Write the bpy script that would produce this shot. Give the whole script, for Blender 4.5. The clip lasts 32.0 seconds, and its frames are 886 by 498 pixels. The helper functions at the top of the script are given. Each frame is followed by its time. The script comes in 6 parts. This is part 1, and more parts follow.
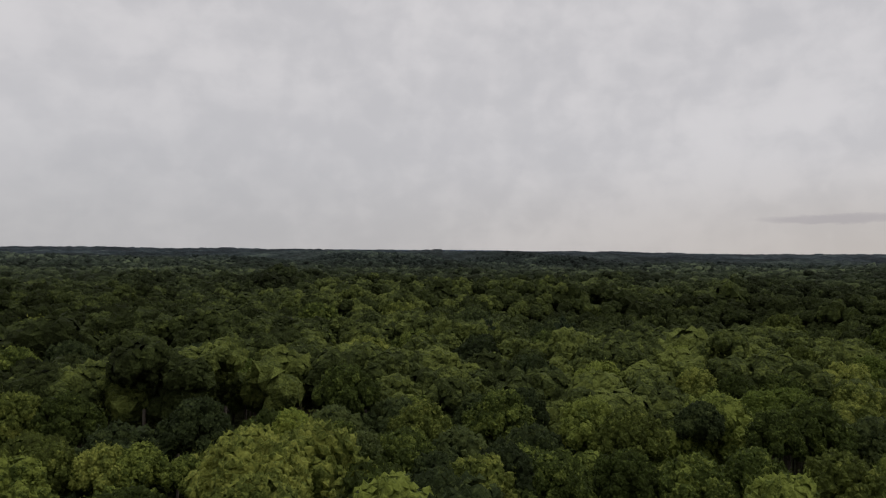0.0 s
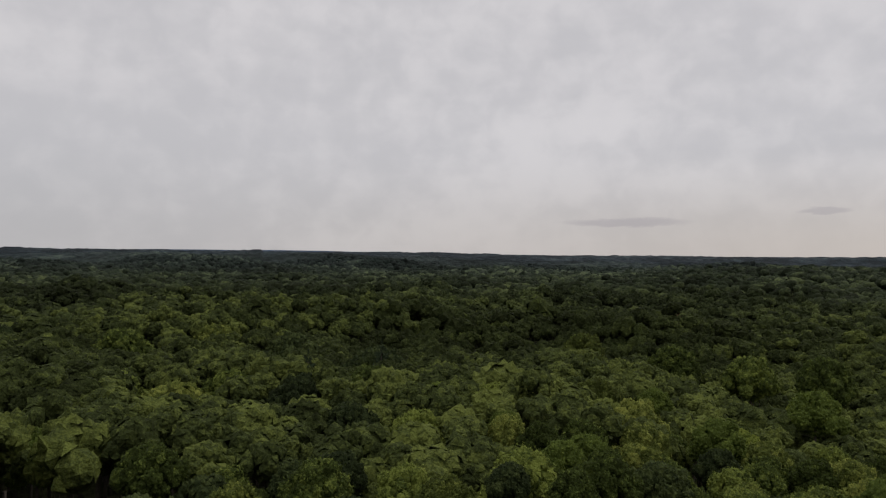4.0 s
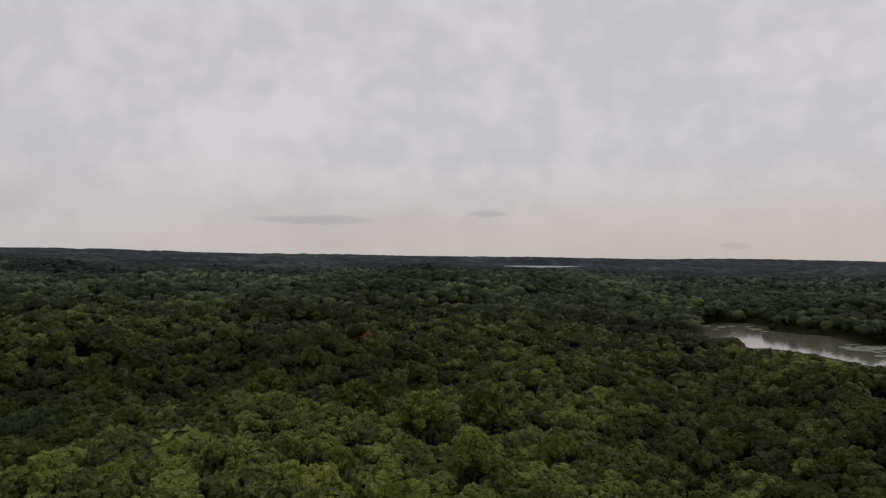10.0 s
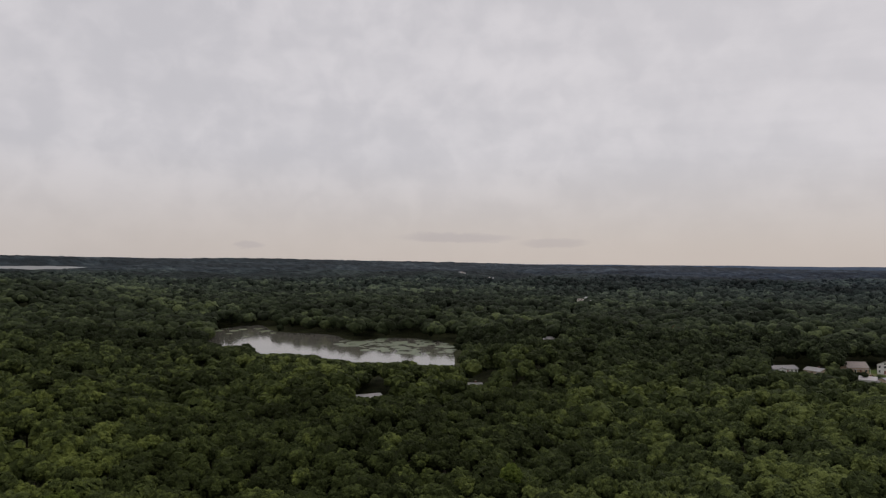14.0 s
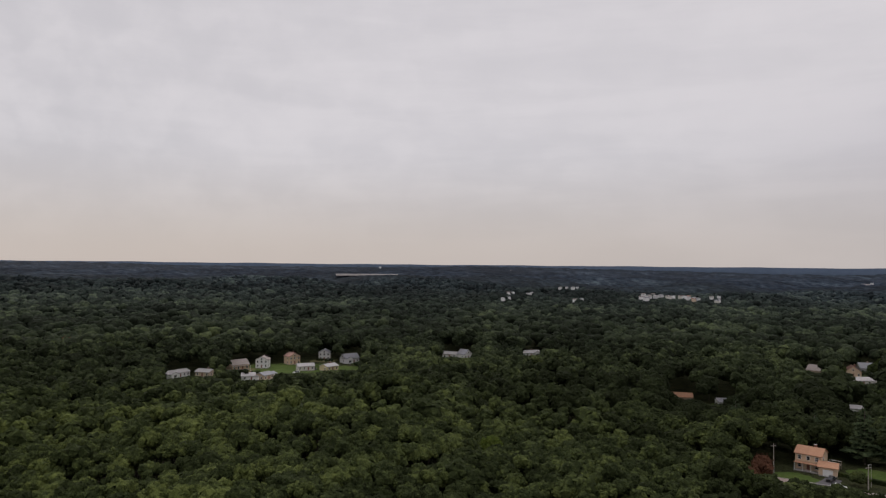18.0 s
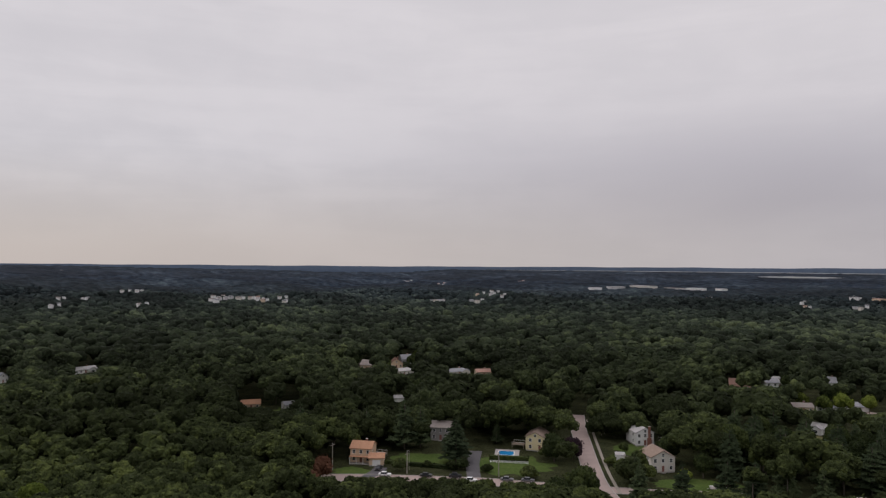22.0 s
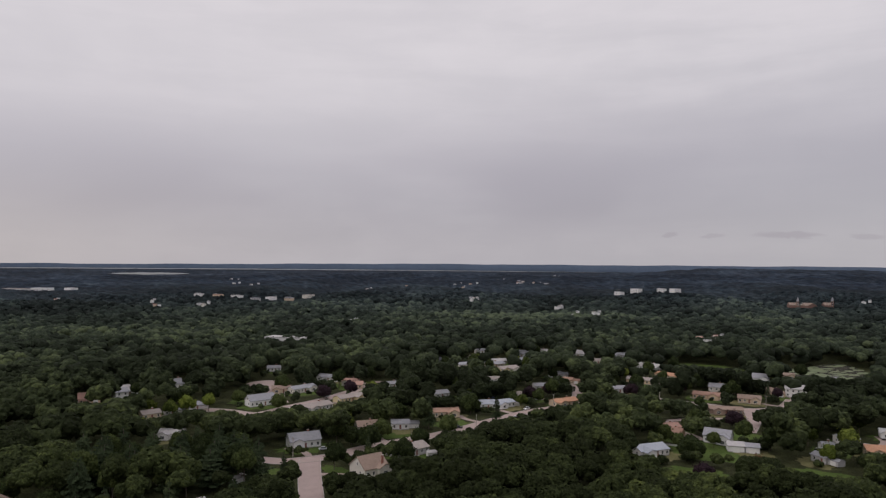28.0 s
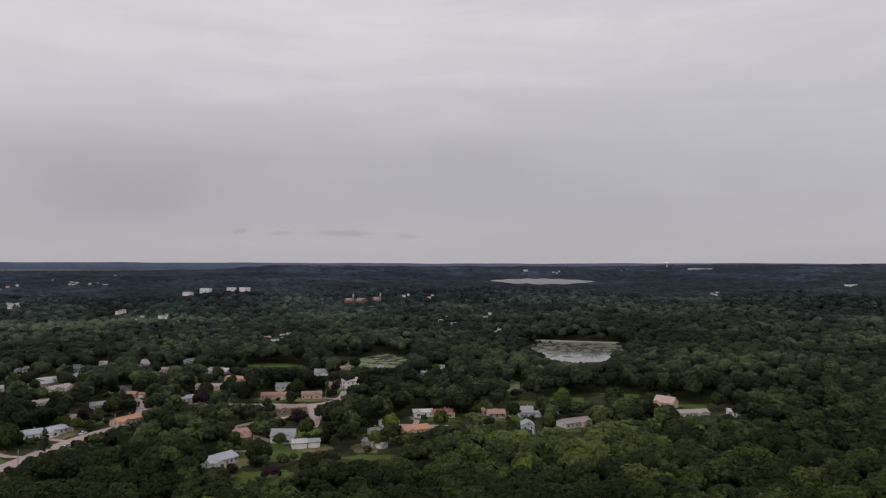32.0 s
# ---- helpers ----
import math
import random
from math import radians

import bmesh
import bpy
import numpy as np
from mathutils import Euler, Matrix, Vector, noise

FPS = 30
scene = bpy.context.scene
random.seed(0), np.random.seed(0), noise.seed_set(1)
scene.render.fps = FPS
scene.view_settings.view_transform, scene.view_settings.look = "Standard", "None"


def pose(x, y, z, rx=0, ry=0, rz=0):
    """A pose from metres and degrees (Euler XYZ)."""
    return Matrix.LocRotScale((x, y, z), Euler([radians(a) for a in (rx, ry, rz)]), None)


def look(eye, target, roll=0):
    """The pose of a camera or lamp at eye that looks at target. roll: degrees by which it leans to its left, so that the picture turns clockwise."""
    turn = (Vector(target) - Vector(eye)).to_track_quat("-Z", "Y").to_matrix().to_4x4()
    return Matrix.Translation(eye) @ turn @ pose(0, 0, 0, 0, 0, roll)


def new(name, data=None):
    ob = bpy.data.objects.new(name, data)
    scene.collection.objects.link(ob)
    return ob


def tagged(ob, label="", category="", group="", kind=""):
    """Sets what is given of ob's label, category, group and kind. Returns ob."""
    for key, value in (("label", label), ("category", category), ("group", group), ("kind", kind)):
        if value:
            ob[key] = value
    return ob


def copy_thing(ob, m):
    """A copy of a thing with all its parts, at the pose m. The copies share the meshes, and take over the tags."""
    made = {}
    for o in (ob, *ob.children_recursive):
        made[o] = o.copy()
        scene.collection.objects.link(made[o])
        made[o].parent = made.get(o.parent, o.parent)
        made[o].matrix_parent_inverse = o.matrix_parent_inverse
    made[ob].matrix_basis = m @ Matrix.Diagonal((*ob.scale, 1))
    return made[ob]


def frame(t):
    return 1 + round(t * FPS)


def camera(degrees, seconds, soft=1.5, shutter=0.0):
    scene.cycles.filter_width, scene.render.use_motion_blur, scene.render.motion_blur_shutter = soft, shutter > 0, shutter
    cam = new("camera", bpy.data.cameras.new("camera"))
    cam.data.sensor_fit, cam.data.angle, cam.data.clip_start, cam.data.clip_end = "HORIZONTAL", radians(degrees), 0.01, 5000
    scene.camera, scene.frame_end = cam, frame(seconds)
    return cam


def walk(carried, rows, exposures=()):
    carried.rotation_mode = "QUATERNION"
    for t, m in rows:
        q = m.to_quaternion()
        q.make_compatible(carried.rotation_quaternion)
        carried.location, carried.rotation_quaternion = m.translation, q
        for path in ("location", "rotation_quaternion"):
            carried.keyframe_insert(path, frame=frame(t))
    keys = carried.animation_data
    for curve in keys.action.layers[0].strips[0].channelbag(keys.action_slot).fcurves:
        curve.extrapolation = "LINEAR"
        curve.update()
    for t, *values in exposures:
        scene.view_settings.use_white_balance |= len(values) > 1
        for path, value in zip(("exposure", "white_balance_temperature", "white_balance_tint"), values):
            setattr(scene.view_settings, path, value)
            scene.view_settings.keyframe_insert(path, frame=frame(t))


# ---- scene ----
# ---- camera ----
cam = camera(64.6, 32.0, soft=1.25)
# seconds, place, turn to the left from +y, tilt up, lean
PATH = [
    (0, -0.01, 0.01, 36.79, 0.14, 1.14, 0.43),
    (0.5, 0.01, -0.01, 37.62, 0.16, 1.13, 0.39),
    (1, -0.08, -0.09, 38.48, 0.15, 1.15, 0.46),
    (1.5, -0.05, -0.11, 39.28, 0.19, 1.16, 0.51),
    (2, 0.20, -0.14, 40.15, -4.06, 1.18, 0.49),
    (2.5, 0.23, -0.06, 40.96, -8.03, 1.20, 0.45),
    (3, 0.33, 0.02, 41.73, -10.09, 1.19, 0.39),
    (3.5, 0.35, 0.00, 42.46, -12.16, 1.19, 0.39),
    (5.5, 0.03, 0.42, 45.45, -20.45, 1.28, 0.43),
    (6, -0.02, 0.30, 46.22, -22.35, 1.29, 0.47),
    (6.5, 0.13, 0.03, 47.11, -24.10, 1.28, 0.51),
    (7, 0.13, -0.13, 48.08, -25.93, 1.24, 0.49),
    (7.5, 0.02, -0.03, 48.97, -27.99, 1.21, 0.41),
    (8, -0.12, -0.01, 49.79, -29.96, 1.18, 0.39),
    (8.5, -0.20, -0.23, 50.77, -31.87, 1.16, 0.42),
    (9, -0.28, -0.73, 51.82, -33.72, 1.13, 0.45),
    (9.5, -0.42, -1.28, 52.85, -35.66, 1.12, 0.49),
    (10, -0.67, -1.63, 53.80, -39.34, 1.12, 0.52),
    (10.5, -0.97, -1.87, 54.70, -43.90, 1.12, 0.54),
    (11, -1.13, -2.03, 55.68, -48.44, 1.15, 0.56),
    (11.5, -1.18, -2.29, 56.70, -52.94, 1.18, 0.49),
    (12, -1.31, -2.63, 57.68, -57.47, 1.20, 0.47),
    (12.5, -1.53, -2.96, 58.49, -61.98, 1.22, 0.46),
    (13, -1.99, -3.36, 59.26, -66.60, 1.26, 0.41),
    (13.5, -2.68, -3.67, 60.20, -71.62, 1.27, 0.38),
    (14, -3.33, -3.76, 61.46, -77.49, 1.26, 0.37),
    (14.5, -3.84, -3.69, 62.74, -83.38, 1.24, 0.33),
    (16.5, -5.45, -3.47, 67.33, -106.65, 1.14, 0.45),
    (17, -5.74, -3.20, 68.31, -112.52, 1.14, 0.48),
    (17.5, -5.86, -2.91, 69.20, -118.31, 1.14, 0.47),
    (18, -5.67, -2.79, 70.12, -124.10, 1.15, 0.46),
    (18.5, -5.50, -2.82, 71.00, -129.27, 1.19, 0.48),
    (19, -5.54, -2.95, 71.77, -133.31, 1.17, 0.47),
    (19.5, -5.48, -3.17, 72.44, -137.36, 1.18, 0.42),
    (20, -5.34, -3.44, 73.08, -141.52, 1.20, 0.44),
    (20.5, -5.25, -3.59, 73.76, -145.65, 1.22, 0.49),
    (21, -5.17, -3.68, 74.48, -149.80, 1.24, 0.47),
    (21.5, -5.10, -3.67, 75.30, -153.96, 1.24, 0.50),
    (22, -4.87, -3.61, 76.21, -158.17, 1.23, 0.48),
    (22.5, -4.86, -3.57, 77.10, -162.33, 1.20, 0.44),
    (23, -4.99, -3.55, 77.95, -166.47, 1.20, 0.44),
    (23.5, -5.05, -3.42, 78.81, -170.62, 1.19, 0.43),
    (24, -4.97, -3.30, 79.72, -174.76, 1.17, 0.46),
    (24.5, -4.77, -3.05, 80.63, -178.91, 1.17, 0.50),
    (25, -4.70, -2.84, 81.57, -183.08, 1.18, 0.48),
    (25.5, -4.70, -2.66, 82.45, -187.24, 1.18, 0.45),
    (27.5, -4.45, -1.21, 85.73, -203.62, 1.19, 0.54),
    (28, -4.21, -1.16, 86.55, -207.78, 1.20, 0.56),
    (28.5, -3.93, -1.17, 87.47, -211.99, 1.18, 0.50),
    (29, -3.74, -0.96, 88.34, -216.16, 1.15, 0.44),
    (29.5, -3.55, -0.48, 89.20, -220.34, 1.15, 0.44),
    (30, -3.18, 0.14, 90.01, -224.59, 1.16, 0.43),
    (30.5, -2.59, 0.74, 90.80, -228.86, 1.13, 0.43),
    (31, -2.00, 1.26, 91.73, -233.16, 1.15, 0.41),
    (31.5, -1.24, 1.67, 92.74, -237.53, 1.13, 0.36),
    (32, -0.38, 2.01, 93.83, -241.90, 1.14, 0.33),
]
walk(cam, [(t, pose(x, y, z, 90 + tilt, 0, turn) @ pose(0, 0, 0, 0, 0, lean)) for t, x, y, z, turn, tilt, lean in PATH],
     exposures=[(0.0, 0.0, 6500.0, 9.5), (9.0, 0.0, 6500.0, 11.0), (19.0, 0.0, 6470.0, 12.5), (32.0, 0.0, 6430.0, 14.0)])

# ---- sky and sun: a closed overcast, a little brighter and warmer low down towards the hidden sun ----
SUN_BEARING, SUN_HEIGHT = 95.0, 38.0


def build_world():
    world = bpy.data.worlds.new("overcast_sky")
    scene.world = world
    world.use_nodes = True
    nt = world.node_tree
    nt.nodes.clear()
    N, L = nt.nodes.new, nt.links.new

    def math_node(op, a, b=None, c=None, clamp=False):
        n = N("ShaderNodeMath")
        n.operation, n.use_clamp = op, clamp
        for i, v in enumerate((a, b, c)):
            if v is None:
                continue
            if isinstance(v, (int, float)):
                n.inputs[i].default_value = v
            else:
                L(v, n.inputs[i])
        return n.outputs[0]

    def mix(fac, a, b):
        n = N("ShaderNodeMix")
        n.data_type = "RGBA"
        for sock, v in ((n.inputs[0], fac), (n.inputs[6], a), (n.inputs[7], b)):
            if isinstance(v, (int, float)):
                sock.default_value = v
            elif isinstance(v, tuple):
                sock.default_value = (*v, 1)
            else:
                L(v, sock)
        return n.outputs[2]

    def ramp(v, a, b):
        n = N("ShaderNodeMapRange")
        n.interpolation_type = "SMOOTHSTEP"
        n.inputs[1].default_value, n.inputs[2].default_value = a, b
        L(v, n.inputs[0])
        return n.outputs[0]

    coord = N("ShaderNodeTexCoord")
    parts = N("ShaderNodeSeparateXYZ")
    L(coord.outputs["Generated"], parts.inputs[0])
    x, y, z = parts.outputs
    zc = math_node("MAXIMUM", z, 0.0)
    # the cloud deck as a flat ceiling, seen in perspective
    lift = math_node("ADD", zc, 0.32)
    deck = N("ShaderNodeCombineXYZ")
    L(math_node("DIVIDE", x, lift), deck.inputs[0])
    L(math_node("DIVIDE", y, lift), deck.inputs[1])

    def noise_at(scale, detail, rough, offset, stretch=(1, 1, 1), distort=0.3, vec=None):
        m = N("ShaderNodeMapping")
        m.inputs["Location"].default_value, m.inputs["Scale"].default_value = offset, stretch
        L(vec or deck.outputs[0], m.inputs[0])
        n = N("ShaderNodeTexNoise")
        n.inputs["Scale"].default_value, n.inputs["Detail"].default_value = scale, detail
        n.inputs["Roughness"].default_value, n.inputs["Distortion"].default_value = rough, distort
        L(m.outputs[0], n.inputs["Vector"])
        return n.outputs[0]

    big = ramp(noise_at(0.9, 3, 0.5, (3.1, 1.7, 0)), 0.3, 0.72)
    mid = ramp(noise_at(5.0, 4, 0.5, (0.4, 7.7, 0), (1, 1, 2.2), 0.2, coord.outputs["Generated"]), 0.3, 0.72)
    fine = ramp(noise_at(21.0, 4, 0.5, (5.2, 2.2, 0), (1, 1, 1.1), 0.25, coord.outputs["Generated"]), 0.28, 0.75)
    streak = ramp(noise_at(3.2, 5, 0.55, (2.7, 4.1, 0), (1, 1, 6.5), 0.35, coord.outputs["Generated"]), 0.3, 0.72)
    # clumpier clouds over the woods, a smoother deck over the town
    north = ramp(math_node("ADD", math_node("MULTIPLY", y, 0.8), math_node("MULTIPLY", x, 0.45)), -0.25, 0.75)
    deckv = math_node("ADD", math_node("MULTIPLY", big, 0.38), math_node("MULTIPLY", mid, math_node("MULTIPLY_ADD", north, 0.16, 0.12)))
    deckv = math_node("ADD", deckv, math_node("MULTIPLY", fine, math_node("MULTIPLY_ADD", north, 0.24, 0.14)))
    deckv = math_node("ADD", deckv, math_node("MULTIPLY", streak, math_node("MULTIPLY_ADD", north, -0.3, 0.4)))
    cloud = mix(ramp(deckv, 0.15, 0.9), (0.585, 0.573, 0.594), (0.70, 0.679, 0.694))
    # low grey-blue bank to the south-west
    sw = ramp(math_node("ADD", math_node("MULTIPLY", y, -0.75), math_node("MULTIPLY", x, -0.6)), 0.1, 0.9)
    band = math_node("MULTIPLY", math_node("MULTIPLY_ADD", ramp(zc, 0.01, 0.09), 0.45, 0.55), math_node("SUBTRACT", 1.0, ramp(zc, 0.12, 0.30)))
    band = math_node("MULTIPLY", math_node("MULTIPLY", band, sw), math_node("MULTIPLY_ADD", big, 0.45, 0.55))
    cloud = mix(band, cloud, (0.43, 0.412, 0.45))
    high = math_node("MULTIPLY", math_node("MULTIPLY", ramp(zc, 0.13, 0.36), sw), 0.65)
    cloud = mix(math_node("MULTIPLY", high, math_node("MULTIPLY_ADD", streak, 0.5, 0.5)), cloud, (0.79, 0.757, 0.767))
    # the deck thins and brightens high up to the south
    south = ramp(math_node("ADD", math_node("MULTIPLY", y, -0.93), math_node("MULTIPLY", x, 0.3)), 0.2, 0.95)
    cloud = mix(math_node("MULTIPLY", math_node("MULTIPLY", ramp(zc, 0.02, 0.25), south), 0.4), cloud, (0.765, 0.733, 0.742))
    nw = ramp(math_node("ADD", math_node("MULTIPLY", x, -0.85), math_node("MULTIPLY", y, 0.35)), 0.1, 0.9)
    cloud = mix(math_node("MULTIPLY", math_node("MULTIPLY", nw, math_node("SUBTRACT", 1.0, ramp(zc, 0.0, 0.35))), 0.55), cloud, (0.49, 0.492, 0.515))
    # warm thin strip over the horizon, strongest towards the sun
    sx, sy = math.sin(radians(SUN_BEARING)), math.cos(radians(SUN_BEARING))
    east = ramp(math_node("ADD", math_node("MULTIPLY", x, sx), math_node("MULTIPLY", y, sy)), -0.5, 1.0)
    low = math_node("SUBTRACT", 1.0, ramp(zc, 0.0, 0.16))
    warm = math_node("MULTIPLY", low, math_node("MULTIPLY_ADD", east, 0.8, 0.06))
    cloud = mix(warm, cloud, (0.64, 0.572, 0.522))
    # small dark cloud streaks low over the horizon: bearing, half length, height, all in degrees, and depth of tone
    turn = math_node("ARCTAN2", x, y)
    ragged = noise_at(26.0, 4, 0.6, (1.3, 0.2, 0), (1, 1, 3.5), vec=coord.outputs["Generated"])
    ragged = math_node("MULTIPLY", math_node("SUBTRACT", ragged, 0.5), 0.012)
    for bearing, half, height, thick, tone in ((28.8, 4.6, 3.35, 0.36, 0.5), (42.9, 1.7, 4.0, 0.24, 0.45), (78.7, 4.5, 2.2, 0.42, 0.36), (86.5, 2.6, 1.8, 0.4, 0.3), (62.0, 1.2, 1.4, 0.25, 0.3),
                                               (-126.0, 2.3, 2.35, 0.26, 0.55), (-134.3, 0.6, 2.4, 0.2, 0.5), (-131.2, 0.9, 2.35, 0.2, 0.4), (-121.0, 1.0, 2.2, 0.18, 0.4)):
        across = math_node("DIVIDE", math_node("SUBTRACT", turn, radians(bearing)), radians(half))
        upward = math_node("DIVIDE", math_node("SUBTRACT", math_node("ADD", z, ragged), math.sin(radians(height))), radians(thick))
        far = math_node("ADD", math_node("MULTIPLY", across, across), math_node("MULTIPLY", upward, upward))
        cloud = mix(math_node("MULTIPLY", math_node("SUBTRACT", 1.0, ramp(far, 0.25, 1.5)), tone), cloud, (0.42, 0.39, 0.425))

    # a closed overcast is brighter overhead than low down
    gain = N("ShaderNodeVectorMath")
    gain.operation = "SCALE"
    L(cloud, gain.inputs[0])
    L(math_node("MULTIPLY_ADD", ramp(zc, 0.38, 1.0), 1.25, math_node("MULTIPLY_ADD", ramp(zc, 0.0, 0.2), 0.13, 0.87)), gain.inputs["Scale"])
    cloud = gain.outputs[0]

    sky = N("ShaderNodeTexSky")
    sky.sky_type, sky.sun_disc = "NISHITA", False
    sky.sun_elevation, sky.sun_rotation = radians(SUN_HEIGHT), radians(SUN_BEARING)
    under = N("ShaderNodeBackground")
    L(sky.outputs[0], under.inputs[0])
    under.inputs[1].default_value = 0.05
    over = N("ShaderNodeBackground")
    L(cloud, over.inputs[0])
    over.inputs[1].default_value = 0.975
    both = N("ShaderNodeMixShader")
    both.inputs[0].default_value = 0.93
    L(under.outputs[0], both.inputs[1])
    L(over.outputs[0], both.inputs[2])
    L(both.outputs[0], N("ShaderNodeOutputWorld").inputs[0])


build_world()
sun = new("sun", bpy.data.lights.new("sun", "SUN"))
sun.data.energy, sun.data.angle, sun.data.color = 0.6, radians(25), (1.0, 0.93, 0.85)
sun.matrix_world = look((0, 0, 300), (-300 * math.sin(radians(SUN_BEARING)), -300 * math.cos(radians(SUN_BEARING)), 300 - 300 * math.tan(radians(SUN_HEIGHT))))


# ---- materials ----
def material(name, colour, rough=0.8, vary=0.25, scale=1.0, bump=0.0, bump_scale=8.0, metal=0.0, second=None, random_tint=0.0, tint=None, spec=0.3, through_light=None, spread=0.23, island=0.0, aerial_haze=None):
    """A surface whose colour wanders at two scales round colour, or between colour and second."""
    m = bpy.data.materials.new(name)
    m.use_nodes = True
    nt = m.node_tree
    nt.nodes.clear()
    N, L = nt.nodes.new, nt.links.new
    out, bsdf = N("ShaderNodeOutputMaterial"), N("ShaderNodeBsdfPrincipled")
    bsdf.inputs["Roughness"].default_value, bsdf.inputs["Metallic"].default_value = rough, metal
    bsdf.inputs["Specular IOR Level"].default_value = spec
    geo = N("ShaderNodeNewGeometry")
    pos = geo.outputs["Position"]

    def tex(s, detail=4):
        n = N("ShaderNodeTexNoise")
        n.inputs["Scale"].default_value, n.inputs["Detail"].default_value = s, detail
        L(pos, n.inputs["Vector"])
        return n.outputs[0]

    a, b = tex(scale), tex(scale * 7.3, 2)
    add = N("ShaderNodeMath")
    add.operation = "MULTIPLY_ADD"
    L(b, add.inputs[0])
    add.inputs[1].default_value = 0.5
    half = N("ShaderNodeMath")
    half.operation, half.inputs[1].default_value = "MULTIPLY_ADD", 0.5
    half.inputs[2].default_value = 0.0
    L(a, half.inputs[0])
    L(half.outputs[0], add.inputs[2])
    value = add.outputs[0]
    if random_tint:
        info = N("ShaderNodeObjectInfo")
        r = N("ShaderNodeMath")
        r.operation, r.inputs[1].default_value = "MULTIPLY_ADD", random_tint
        L(info.outputs["Random"], r.inputs[0])
        off = N("ShaderNodeMath")
        off.operation, off.inputs[1].default_value = "SUBTRACT", random_tint / 2
        L(value, off.inputs[0])
        L(off.outputs[0], r.inputs[2])
        value = r.outputs[0]
    if tint:
        attr = N("ShaderNodeAttribute")
        attr.attribute_name = "tint"
        r = N("ShaderNodeMath")
        r.operation, r.inputs[1].default_value = "MULTIPLY_ADD", tint
        L(attr.outputs["Fac"], r.inputs[0])
        L(value, r.inputs[2])
        value = r.outputs[0]
    if island:
        r = N("ShaderNodeMath")
        r.operation, r.inputs[1].default_value = "MULTIPLY_ADD", island
        L(geo.outputs["Random Per Island"], r.inputs[0])
        off = N("ShaderNodeMath")
        off.operation, off.inputs[1].default_value = "SUBTRACT", island / 2
        L(value, off.inputs[0])
        L(off.outputs[0], r.inputs[2])
        value = r.outputs[0]
    cr = N("ShaderNodeValToRGB")
    c1 = tuple(c * (1 - vary) for c in colour)
    c2 = second or tuple(min(1, c * (1 + vary)) for c in colour)
    cr.color_ramp.elements[0].position, cr.color_ramp.elements[0].color = 0.5 - spread, (*c1, 1)
    cr.color_ramp.elements[1].position, cr.color_ramp.elements[1].color = 0.5 + spread, (*c2, 1)
    if second:
        mid = cr.color_ramp.elements.new(0.5)
        mid.color = (*colour, 1)
    L(value, cr.inputs[0])
    colour_out = cr.outputs[0]
    # bluish distance haze, mixed into the base colour by a point attribute
    if aerial_haze:
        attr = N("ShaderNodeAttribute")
        attr.attribute_name = "aerial_haze"
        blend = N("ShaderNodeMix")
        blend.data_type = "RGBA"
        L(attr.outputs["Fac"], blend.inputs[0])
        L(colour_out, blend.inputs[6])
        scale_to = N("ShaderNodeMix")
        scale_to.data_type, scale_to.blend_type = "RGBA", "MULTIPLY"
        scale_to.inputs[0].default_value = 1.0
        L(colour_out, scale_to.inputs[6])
        scale_to.inputs[7].default_value = (*aerial_haze, 1)
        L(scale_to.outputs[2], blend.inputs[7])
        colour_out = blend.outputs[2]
    L(colour_out, bsdf.inputs["Base Color"])
    if bump:
        bn = N("ShaderNodeBump")
        bn.inputs["Strength"].default_value, bn.inputs["Distance"].default_value = min(1.0, bump), max(1.0, bump) / bump_scale
        L(tex(bump_scale, 3), bn.inputs["Height"])
        L(bn.outputs[0], bsdf.inputs["Normal"])
    surface = bsdf.outputs[0]
    if through_light:
        tr = N("ShaderNodeBsdfTranslucent")
        L(colour_out, tr.inputs[0])
        ms = N("ShaderNodeMixShader")
        ms.inputs[0].default_value = through_light
        L(surface, ms.inputs[1])
        L(tr.outputs[0], ms.inputs[2])
        surface = ms.outputs[0]
    L(surface, out.inputs[0])
    return m


M = {}
M["leaf"] = material("oak_leaves", (0.050, 0.069, 0.0155), 0.75, 0.55, 0.9, 1.0, 4.0, second=(0.150, 0.180, 0.036), random_tint=0.3, spec=0.04, through_light=0.18, spread=0.15, island=0.16)
M["leaf_light"] = material("olive_leaves", (0.074, 0.093, 0.020), 0.75, 0.5, 0.9, 1.0, 4.0, second=(0.190, 0.208, 0.044), random_tint=0.25, spec=0.04, through_light=0.18, spread=0.16, island=0.16)
M["leaf_dark"] = material("dark_leaves", (0.027, 0.038, 0.0135), 0.75, 0.5, 0.9, 1.0, 4.0, second=(0.066, 0.083, 0.026), random_tint=0.25, spec=0.04, through_light=0.15, spread=0.15, island=0.14)
# the last colour is distance haze, multiplied into the leaves far off
M["canopy"] = material("woodland_leaves", (0.035, 0.0455, 0.0135), 0.85, 0.62, 0.55, 1.2, 2.5, second=(0.104, 0.124, 0.029), tint=0.33, spec=0.04, spread=0.22, island=0.12, aerial_haze=(0.70, 0.78, 3.9))
# this colour holds the haze in front of the hills, not their woods
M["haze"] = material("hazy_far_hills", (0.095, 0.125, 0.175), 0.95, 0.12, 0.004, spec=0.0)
M["pine"] = material("pine_needles", (0.031, 0.044, 0.022), 0.8, 0.4, 0.5, 0.9, 3.0, second=(0.064, 0.082, 0.036), random_tint=0.25, spec=0.04)
M["maroon"] = material("maroon_leaves", (0.022, 0.014, 0.018), 0.8, 0.35, 0.7, 0.9, 2.5, second=(0.045, 0.024, 0.028), spec=0.04)
